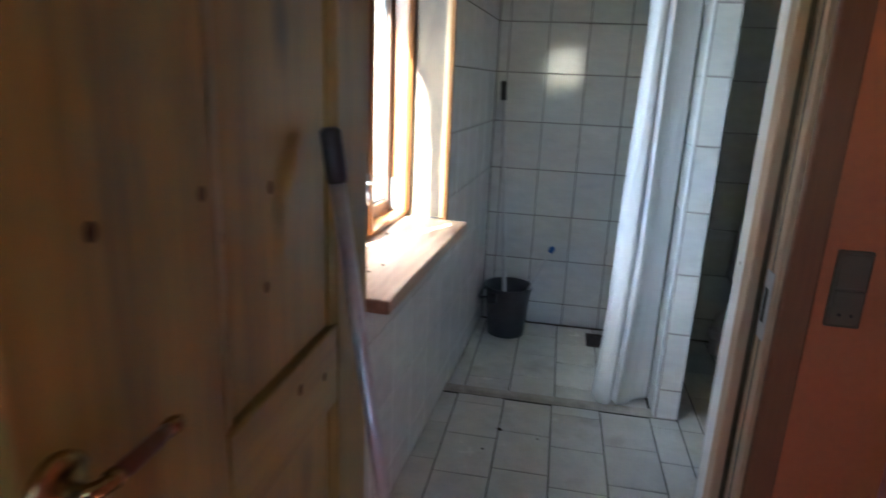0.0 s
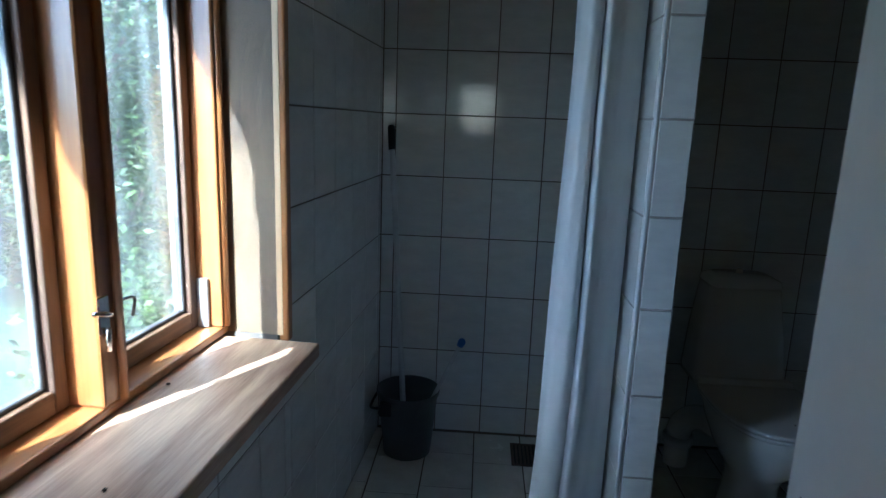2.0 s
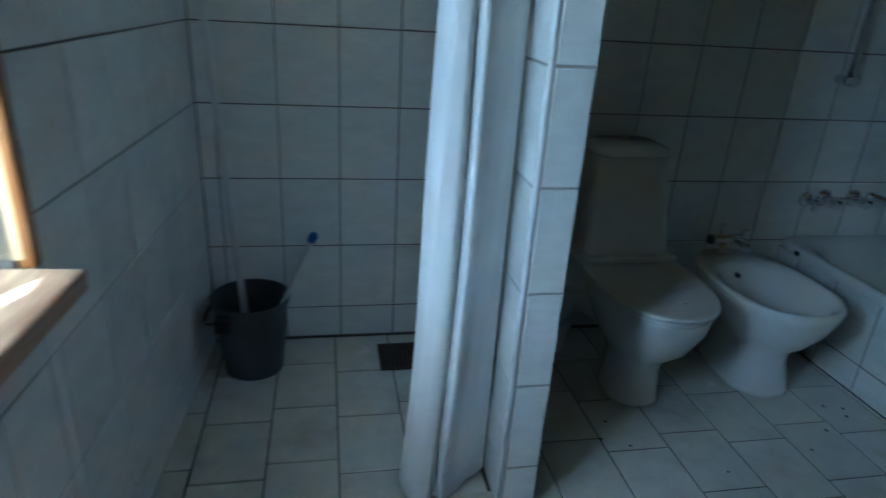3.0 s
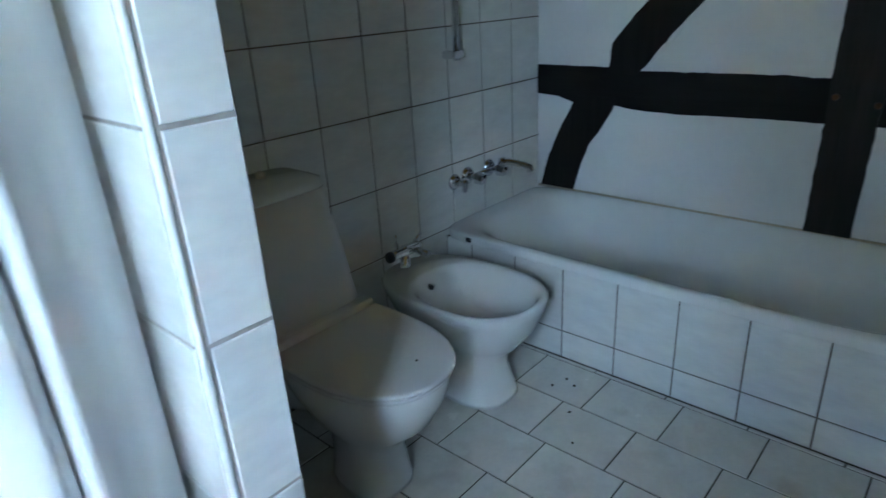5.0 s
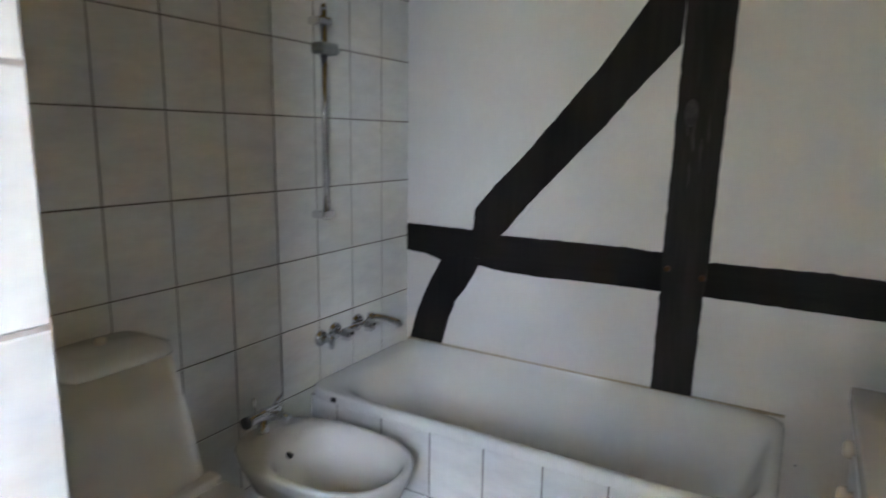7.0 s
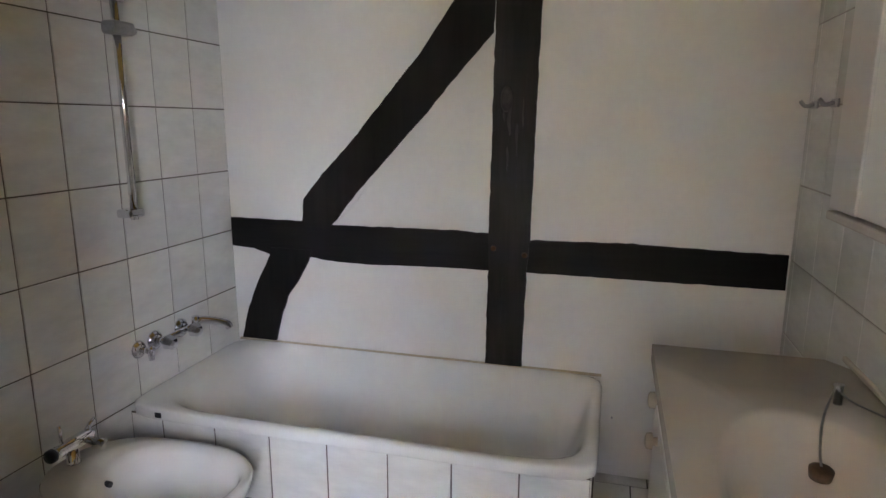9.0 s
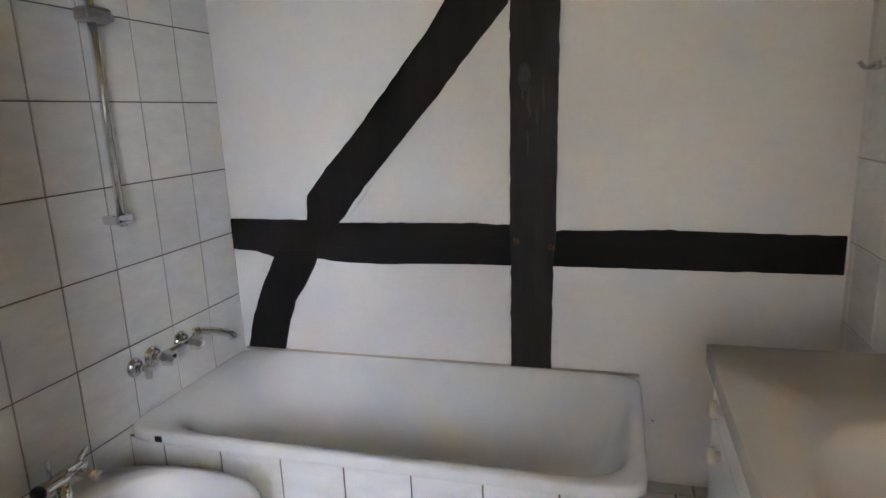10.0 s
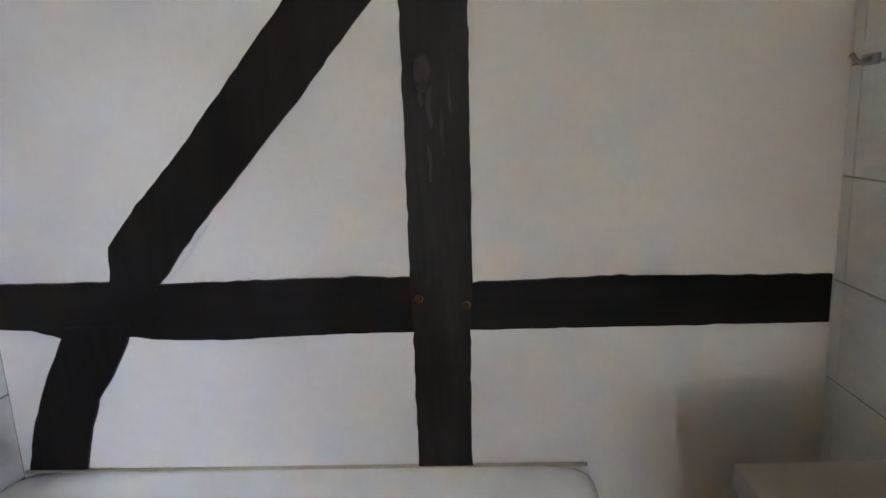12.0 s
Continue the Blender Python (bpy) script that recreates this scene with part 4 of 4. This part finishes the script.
# ---- vanity ----
vanity = thing("vanity_unit", "white bathroom vanity cabinet with ivory knobs", "cabinet", pose(1.75, YN, 0))
VX0, VX1, VF = 1.02, 2.365, -1.690
part("carcass", box((VX0 - 1.75, 0.002, 0.09), (VX1 - 1.75, VF - YN - 0.020, 0.604)), M_CABINET, vanity)
part("plinth", box((VX0 - 1.74, 0.002, 0.0005), (VX1 - 1.765, VF - YN - 0.06, 0.0895)), M_BLACK, vanity)
for i in range(3):
    a = VX0 + i * 0.4483 - 1.75 + 0.003
    for z0, z1 in ((0.585, 0.690), (0.100, 0.580)):
        d = part("drawer" if z0 > 0.5 else "cabinet_door", box((a, VF - YN - 0.0195, z0), (a + 0.442, VF - YN, z1), 0.003, 2), M_CABINET, vanity)
        if i == 2:
            for kx in (a + 0.30,):
                part("knob", tube([(kx, VF - YN, z1 - 0.035), (kx, VF - YN + 0.010, z1 - 0.035), (kx, VF - YN + 0.013, z1 - 0.035), (kx, VF - YN + 0.026, z1 - 0.035), (kx, VF - YN + 0.030, z1 - 0.035)], [0.012, 0.010, 0.021, 0.020, 0.012], 16), M_KNOB, d, "ivory knob with a brass foot", True)
def vanity_top():
    n = 64
    cx, cy = 1.70, -1.915
    outer = []
    x0, x1, y0, y1 = VX0 - 0.01, 2.378, YN + 0.001, -1.672
    for i in range(n):
        a = 2 * math.pi * (i + 0.5) / n
        c, s = math.cos(a), math.sin(a)
        k = 1e9
        for d, lo, hi, o in ((c, x0, x1, cx), (s, y0, y1, cy)):
            if abs(d) > 1e-9:
                k = min(k, ((hi if d > 0 else lo) - o) / d)
        outer.append((cx + c * k - 1.75, cy + s * k - YN))
    def ell(z, rx, ry, dy=0.0):
        return [(cx + rx * math.cos(2 * math.pi * (i + 0.5) / n) - 1.75, cy + dy + ry * math.sin(2 * math.pi * (i + 0.5) / n) - YN, z) for i in range(n)]
    return loft([[(u, v, 0.70) for u, v in outer], [(u, v, 0.742) for u, v in outer], [(u * 0.998, v * 0.998 + 0.0004, 0.746) for u, v in outer],
                 ell(0.7462, 0.350, 0.190), ell(0.746, 0.338, 0.180), ell(0.741, 0.326, 0.171), ell(0.718, 0.303, 0.155), ell(0.685, 0.268, 0.134), ell(0.650, 0.21, 0.106), ell(0.622, 0.13, 0.068), ell(0.612, 0.04, 0.025)], False, True)
basin_top = part("basin_top", vanity_top(), M_MELAMINE, vanity, "cream moulded washbasin top", True)
part("basin_drain", tube([(1.70 - 1.75, -1.915 - YN, 0.610), (1.70 - 1.75, -1.915 - YN, 0.6145)], 0.022, 16), M_CHROME, vanity)
part("upstand", box((VX0 - 1.75, 0.001, 0.7465), (2.378 - 1.75, 0.012, 0.760), 0.003, 2), M_MELAMINE, vanity)
chain = thing("plug_chain", "metal plug chain with a brown plug in the basin", "plug")
part("post", tube([(2.10, -2.03, 0.747), (2.10, -2.03, 0.775), (2.10, -2.028, 0.79)], [0.009, 0.008, 0.011], 10), M_STEEL, chain, smooth=True)
part("wire", tube(bend([(2.10, -2.03, 0.775), (2.06, -2.045, 0.770), (2.02, -2.085, 0.764), (1.98, -2.118, 0.757)]), 0.0022, 8), M_STEEL, chain, smooth=True)
part("chain", tube(bend([(2.098, -2.022, 0.785), (2.065, -2.000, 0.754), (2.03, -1.985, 0.751), (1.99, -1.970, 0.735), (1.95, -1.960, 0.706), (1.925, -1.957, 0.690)]), 0.0024, 8), M_STEEL, chain, smooth=True)
part("plug", tube([(1.924, -1.957, 0.668), (1.922, -1.957, 0.686), (1.921, -1.957, 0.690)], [0.020, 0.022, 0.012], 18), M_PLUG, chain, "brown rubber plug", True)

# ---- mirror cabinet on the near wall ----
mirror = thing("mirror_cabinet", "white wall cabinet with mirror doors over the vanity", "cabinet", pose(1.875, YN, 1.145))
part("body", box((-0.36, 0.0005, 0.0), (0.34, 0.115, 0.64), 0.004, 2), M_CABINET, mirror)
part("side_panel", box((0.19, 0.1155, 0.004), (0.338, 0.134, 0.636), 0.003, 2), M_CABINET, mirror)
part("mirror_door", box((-0.358, 0.1155, 0.004), (0.186, 0.130, 0.636), 0.002), M_MIRROR, mirror, "silvered mirror door")
part("ledge", box((-0.36, 0.0005, -0.020), (0.335, 0.140, -0.0005), 0.005, 2), M_MELAMINE, mirror, "cream ledge under the cabinet")
for hx in (2.886, 2.70):
    hook = thing("towel_hook", "small chrome towel hook on the tiles", "hook", pose(hx, YN, 1.384), group="towel hooks")
    part("plate", box((-0.030, 0.0005, -0.012), (0.030, 0.006, 0.012), 0.002), M_STEEL, hook)
    part("peg", tube(bend([(0, 0.006, 0), (0, 0.03, -0.004), (0, 0.045, 0.012)]), 0.006, 10), M_STEEL, hook, smooth=True)

# ---- door, frame, switch ----
frame_d = thing("door_frame", "bare pine door lining with brown stained casing", "door frame", kind="structure")
part("lining", box((DX1, -2.247, 0.0), (0.830, -2.205, DTOP), 0.004, 2), M_LINING, frame_d, "pale bare pine door stop")
part("rebate", box((DX1 + 0.026, -2.300, 0.0), (0.830, -2.2475, DTOP), 0.003, 2), M_LINING, frame_d)
part("casing", box((DX1 + 0.034, -2.316, 0.0), (0.829, -2.3005, DTOP + 0.09), 0.005, 2), M_CASING, frame_d)
part("lining", box((0.02, -2.247, 0.0), (DX0 - 0.004, -2.205, DTOP), 0.004, 2), M_CASING, frame_d)
part("rebate", box((0.02, -2.300, 0.0), (DX0 - 0.016, -2.2475, DTOP), 0.003, 2), M_CASING, frame_d)
part("casing", box((-0.06, -2.316, 0.0), (DX0 - 0.024, -2.3005, DTOP + 0.09), 0.005, 2), M_CASING, frame_d)
part("head", box((0.05, -2.300, DTOP + 0.0005), (0.83, -2.205, DTOP + 0.05), 0.003, 2), M_LINING, frame_d)
part("casing", box((DX0 - 0.022, -2.316, DTOP + 0.0005), (DX1 + 0.0335, -2.3005, DTOP + 0.09), 0.005, 2), M_CASING, frame_d)
# narrow dark olive strip down the front of the door stop
part("seal_strip", box((DX1 + 0.0165, -2.2500, 0.0), (DX1 + 0.0255, -2.2472, DTOP - 0.002), 0.0008), M_OLIVE_STRIP, frame_d, "narrow dark olive strip")
# no recess here: a dark strip carries the groove's shade
part("groove", box((DX1 + 0.0250, -2.2790, 0.0), (DX1 + 0.0259, -2.2745, DTOP - 0.002)), M_GAP_SHADE, frame_d, "dark strip drawn for the shade of a groove in the rebate")
strike = part("strike_plate", box((DX1 + 0.0228, -2.294, 0.925), (DX1 + 0.0249, -2.260, 1.045), 0.0008), M_ALU, frame_d, "steel strike plate with a dark latch hole")
# thin dark patch in place of the shaded hole
part("latch_hole", box((DX1 + 0.0221, -2.285, 0.955), (DX1 + 0.0227, -2.268, 1.015)), M_HOLE_SHADE, strike)
part("threshold", box((DX0 - 0.01, -2.300, -0.003), (DX1 + 0.02, -2.205, 0.008), 0.003, 2), M_CASING, frame_d)

door = thing("door_1", "knotty varnished pine panel door standing open", "door", pose(0.078, -2.318, 0.010, 0, 0, 180.0), kind="structure")
# local: leaf along +x... turned so that +y runs from the hinges to the free edge
DW, DH, DT = 0.745, 1.97, 0.040
def leaf(name, y0, y1, z0, z1, mat, x0=0.0, x1=DT, bev=0.004):
    return part(name, box((x0, y0, z0), (x1, y1, z1), bev, 2), mat, door)
SW, SF = 0.150, 0.490      # hinge stile up to SW, broad lock stile from SF
leaf("stile", 0.0, SW, 0.0, DH, M_DOOR)
leaf("stile", SF, DW, 0.0, DH, M_DOOR)
for z0, z1 in ((0.0, 0.20), (0.80, 0.935), (DH - 0.11, DH)):
    leaf("rail", SW + 0.0005, SF - 0.0005, z0, z1, M_DOOR_H)
for z0, z1 in ((0.2005, 0.7995), (0.9355, DH - 0.1105)):
    leaf("door_panel", SW + 0.0005, SF - 0.0005, z0, z1, M_DOOR, 0.013, 0.028, 0.003)
    for y0, y1 in ((SF - 0.0006, SF - 0.026), (SW + 0.0006, SW + 0.020)):
        part("moulding", prism([(0.0015, y0), (0.0125, y0), (0.0125, y1), (0.009, y1)], 2, z0 + 0.001, z1 - 0.001), M_DOOR, door)
for ky, kz, kr in ((0.475, 1.155, 0.009), (0.512, 1.209, 0.0065), (0.655, 1.206, 0.0065), (0.345, 1.187, 0.007), (0.363, 1.066, 0.006), (0.22, 1.56, 0.010), (0.40, 1.62, 0.009), (0.30, 0.895, 0.007), (0.21, 0.87, 0.006)):
    on_panel = SW < ky < SF and kz > 0.9355
    x = 0.013 if on_panel and ky < SF - 0.03 else 0.008 if on_panel else 0.0
    part("knot", loft([oval(0, 0, 0.0, kr, kr * 1.25, n=18), oval(0, 0, 0.0006, kr * 0.8, kr, n=18), oval(0, 0, 0.0002, kr * 0.45, kr * 0.6, n=18), oval(0, 0, 0.0008, kr * 0.2, kr * 0.3, n=18)]), M_KNOTWOOD, door, "dark brown knot in the pine", True,
         plane_at((x - 0.0001, ky, kz), (0, -1, 0), (0, 0, 1)))
HZ = 1.036
handle = part("door_handle", tube(bend([(-0.004, DW - 0.030, HZ), (-0.026, DW - 0.030, HZ), (-0.032, DW - 0.040, HZ), (-0.032, DW - 0.052, HZ)]), 0.0068, 12), M_BRASS, door, "shiny brass lever handle with a reddish grip", True)
part("grip", tube([(-0.032, DW - 0.0522, HZ), (-0.032, DW - 0.066, HZ), (-0.0315, DW - 0.098, HZ), (-0.031, DW - 0.114, HZ)], [0.0062, 0.0076, 0.0072, 0.0062], 14), M_COPPER, handle, "reddish brown lever grip", True)
part("end_cap", tube([(-0.031, DW - 0.1142, HZ), (-0.031, DW - 0.122, HZ), (-0.031, DW - 0.128, HZ), (-0.031, DW - 0.131, HZ)], [0.0074, 0.0082, 0.0066, 0.003], 14), M_BRASS, handle, "brass end cap", True)
part("collar", tube([(-0.032, DW - 0.046, HZ), (-0.032, DW - 0.0519, HZ)], 0.0080, 14), M_BRASS, handle, "", True)
part("handle_rose", tube([(-0.0005, DW - 0.030, HZ), (-0.006, DW - 0.030, HZ), (-0.009, DW - 0.030, HZ), (-0.010, DW - 0.030, HZ)], [0.026, 0.026, 0.021, 0.014], 24), M_BRASS, handle, smooth=True)
part("key_rose", tube([(-0.0005, DW - 0.030, HZ - 0.072), (-0.005, DW - 0.030, HZ - 0.072), (-0.007, DW - 0.030, HZ - 0.072)], [0.022, 0.022, 0.016], 24), M_BRASS, handle, smooth=True)

broom = thing("broom_pole", "grey aluminium broom pole with a black grip leaning on the door", "broom")
bt, bb = Vector((0.0935, -2.54, 1.262)), Vector((0.278, -2.53, 0.0))
def on_broom(t):
    return bb + (bt - bb) * t
part("pole", tube([on_broom(0.0), on_broom(0.945)], 0.0112, 16), M_ALU, broom, smooth=True)
part("grip", tube([on_broom(0.94), on_broom(0.944), on_broom(0.996), on_broom(1.0)], [0.0125, 0.0148, 0.0148, 0.009], 16), M_BLACK, broom, smooth=True)

switch = thing("light_switch", "olive grey double plate with switch and socket", "switch", plane_at((0.879, -2.2975, 1.033), (1, 0, 0), (0, 0, 1)))
part("plate", box((-0.027, -0.065, 0.0), (0.027, 0.065, 0.009), 0.004, 2), M_SWITCH, switch)
part("rocker", box((-0.023, 0.003, 0.0092), (0.023, 0.060, 0.0125), 0.002, 2), M_SWITCH, switch)
part("socket", box((-0.023, -0.060, 0.0092), (0.023, -0.001, 0.0115), 0.002, 2), M_SWITCH, switch)
# flat dark discs in place of the shaded socket holes
for sx in (-0.0105, 0.0105):
    part("socket_hole", tube([(sx * 0.85, -0.042, 0.0116), (sx * 0.85, -0.042, 0.0122)], 0.003, 10), M_GAP_SHADE, switch)
screw = tagged(part("screw_hole", loft([oval(0, 0, 0.0003, 0.0035, 0.0055, n=12), oval(0, 0, 0.0012, 0.002, 0.003, n=12)]), M_DIRT, m=plane_at((0.832, -1.888, 0.953), (0, -1, 0), (0, 0, 1))), "dark screw hole in the white wall end", "hole")

# ---- specks on floor ----
for sx, sy, r in ((0.27, -1.17, 0.012), (0.42, -1.20, 0.005), (0.22, -1.32, 0.006), (1.33, -0.60, 0.005), (1.28, -0.68, 0.005), (1.36, -0.72, 0.004), (2.05, -0.72, 0.005), (2.18, -0.66, 0.007), (2.14, -0.60, 0.006), (1.93, -0.80, 0.004), (1.60, -0.86, 0.004), (2.2, -0.62, 0.005)):
    ring = [(math.cos(a) * r * random.uniform(0.6, 1.3), math.sin(a) * r * random.uniform(0.5, 1.0)) for a in [k * math.pi / 4 for k in range(8)]]
    tagged(part("floor_speck", prism(ring, 2, 0.0, 0.0025), M_DIRT, m=pose(sx, sy, 0.0004, 0, 0, sx * 500)), "brown crumb of dirt on the floor tiles", "dirt", "crumbs on the floor")

# ---- garden outside ----
tagged(part("ground", box((-300, -300, -0.75), (300, 300, -0.5)), M_GRASS), "sunlit garden lawn", "ground", kind="structure")
# edge stepped to keep sun on the reveal and off the shower floor
eave = tagged(part("roof_eave", prism([(-0.30, -5.5), (-0.30, 1.5), (-0.60, 1.5), (-0.60, -2.1), (-0.72, -2.6), (-0.72, -5.5)], 2, 2.26, 2.34), M_ROOF), "unseen tiled roof overhang above the window, stepped to trim the sun", "roof", kind="structure")
roof = tagged(part("roof", box((-0.30, -5.2, 2.26), (3.6, 0.8, 2.42)), M_ROOF), "tiled roof over the house", "roof", kind="structure")

def leaf_cloud(count, cx, cy, cz, rx, ry, rz, size, seed):
    rng = random.Random(seed)
    verts, faces = [], []
    clumps = [(rng.uniform(-1, 1), rng.uniform(-1, 1), rng.uniform(-1, 1), rng.uniform(0.25, 0.5)) for _ in range(26)]
    for _ in range(count):
        c = rng.choice(clumps)
        p = Vector((c[0] + rng.gauss(0, 0.5) * c[3], c[1] + rng.gauss(0, 0.5) * c[3], c[2] + rng.gauss(0, 0.5) * c[3]))
        p = Vector((cx + p.x * rx, cy + p.y * ry, cz + p.z * rz))
        if p.z < -0.5:
            continue
        e = Euler((rng.uniform(-1.2, 1.2), rng.uniform(-1.2, 1.2), rng.uniform(0, 6.3))).to_matrix()
        s = size * rng.uniform(0.6, 1.3)
        b = len(verts)
        for q in ((0, -s, 0), (s * 0.45, 0, s * 0.12), (0, s, 0), (-s * 0.45, 0, s * 0.12)):
            verts.append(p + e @ Vector(q))
        faces.append((b, b + 1, b + 2, b + 3))
    me = bpy.data.meshes.new("foliage")
    me.from_pydata([tuple(v) for v in verts], [], faces)
    me.materials.append(M_LEAF)
    return me

def garden_plant(name, label, category, group, cx, cy, h, r, leaves, size, i):
    plant = thing(name, label, category, pose(cx, cy, -0.5), group=group)
    part("trunk", tube(bend([(0, 0, 0), (0.05, 0.03, h * 0.3), (-0.04, 0.06, h * 0.7)]), [h * (0.02 - 0.0009 * k) for k in range(17)], 8), M_BARK, plant, smooth=True)
    for k in range(5):
        a = k * 1.7 + i
        part("limb", tube([(0.03, 0.03, h * (0.2 + 0.09 * k)), (math.cos(a) * r * 0.5, math.sin(a) * r * 0.5, h * (0.4 + 0.11 * k))], [h * 0.009, h * 0.003], 6), M_BARK, plant, smooth=True)
    fo = new("crown", leaf_cloud(leaves, 0, 0, h * 0.52, r, r, h * 0.5, size, i + 3))
    fo.parent = plant


# the last three stand out of view, added to block level sky light
for i, (cx, cy, h, r) in enumerate(((-2.6, 2.2, 3.4, 0.9), (-3.6, 3.6, 4.2, 1.2), (-4.9, 4.6, 3.6, 1.3), (-6.0, 2.8, 4.4, 1.4), (-6.4, 0.6, 4.6, 1.3), (-6.6, -1.2, 4.4, 1.3), (-6.8, -2.9, 3.2, 1.1))):
    garden_plant("shrub", "sunlit green garden shrub outside the window, some added to block sky light", "shrub", "garden shrubs", cx, cy, h, r, 8500, 0.05, i)
# added to block the sky, with a gap left towards -y
for i, (cx, cy, h, r) in enumerate(((-9.2, -2.6, 7.0, 1.7), (-9.4, -0.2, 8.0, 1.9), (-9.0, 2.4, 7.6, 1.9), (-8.2, 5.0, 8.0, 2.0), (-5.6, 7.6, 8.0, 2.0), (-2.4, 8.6, 7.4, 1.9))):
    garden_plant("tree", "tall leafy garden tree behind the shrubs, added to block sky light", "tree", "garden trees", cx, cy, h, r, 13000, 0.10, i + 20)

# ---- tiles, piece by piece ----
lay(wall_far, plane_at((0, 0, 0), (1, 0, 0), (0, 0, 1)) @ pose(0, 0, 0), (0.046, 0.006, PX0, 2.11), 0.3, COL, ROW0, ROW, M_TILE)
lay(wall_far, plane_at((0, 0, 0), (1, 0, 0), (0, 0, 1)), (PX1, 0.006, XT - 0.001, 2.11), 1.576, 0.1985, ROW0, ROW, M_TILE)
WL = plane_at((0, 0, 0), (0, 1, 0), (0, 0, 1))
for rect in ((WY1 + 0.030, 0.006, 0.0, 2.11), (WY0 - 0.046, 0.006, WY1 + 0.030, WZ0 - 0.001), (-2.16, 0.0, WY0 - 0.046, 2.11)):
    lay(wall_window, WL, rect, -0.06, COL, ROW0, ROW, M_TILE)
lay(wall_near, plane_at((0, YN, 0), (-1, 0, 0), (0, 0, 1)), (-XT + 0.001, 0.0, -0.95, 2.11), -2.92, COL, ROW0, ROW, M_TILE)
lay(partition, plane_at((0, PY, 0), (1, 0, 0), (0, 0, 1)), (PX0 + 0.012, 0.0, PX1 - 0.001, 2.11), PX0 + 0.012, COL, ROW0, ROW, M_TILE, joint=0.006)
lay(partition, plane_at((PX1, 0, 0), (0, 1, 0), (0, 0, 1)), (PY + 0.004, 0.0, -0.008, 2.11), PY + 0.004, COL, ROW0, ROW, M_TILE)
lay(partition, plane_at((PX0, 0, 0), (0, -1, 0), (0, 0, 1)), (0.008, 0.0, -PY - 0.012, 2.11), -PY - 0.012, COL, ROW0, ROW, M_TILE)
edge_trim = part("edge_trim", tube([(PX0 + 0.006, PY + 0.006, 0.0), (PX0 + 0.006, PY + 0.006, 2.11)], 0.0058, 10), M_PANEL, partition, "white rounded tile edge", True)
part("tile_return", box((0.8315, -1.8545, 0.0), (0.945, -1.846, 0.838), 0.001), M_TILE, stub)
UP = plane_at((0, 0, 0), (1, 0, 0), (0, 1, 0))
lay(floor, UP, (-0.07, -2.204, PX1, -0.915), 0.062, 0.2027, -0.985, ROW, M_FLOOR, stagger=0.062)
lay(floor, UP, (PX1, YN + 0.001, XF, -0.001), 0.062, 0.2027, -0.985, ROW, M_FLOOR, stagger=0.062)
lay(floor, UP, (XF, YN + 0.001, XT - 0.001, -1.537), 0.062, 0.2027, -0.985, ROW, M_FLOOR, stagger=0.062)
lay(floor, UP, (-0.02, -0.857, PX0, -0.001), 0.078, 0.2, -0.738, ROW, M_FLOOR, stagger=0.06)
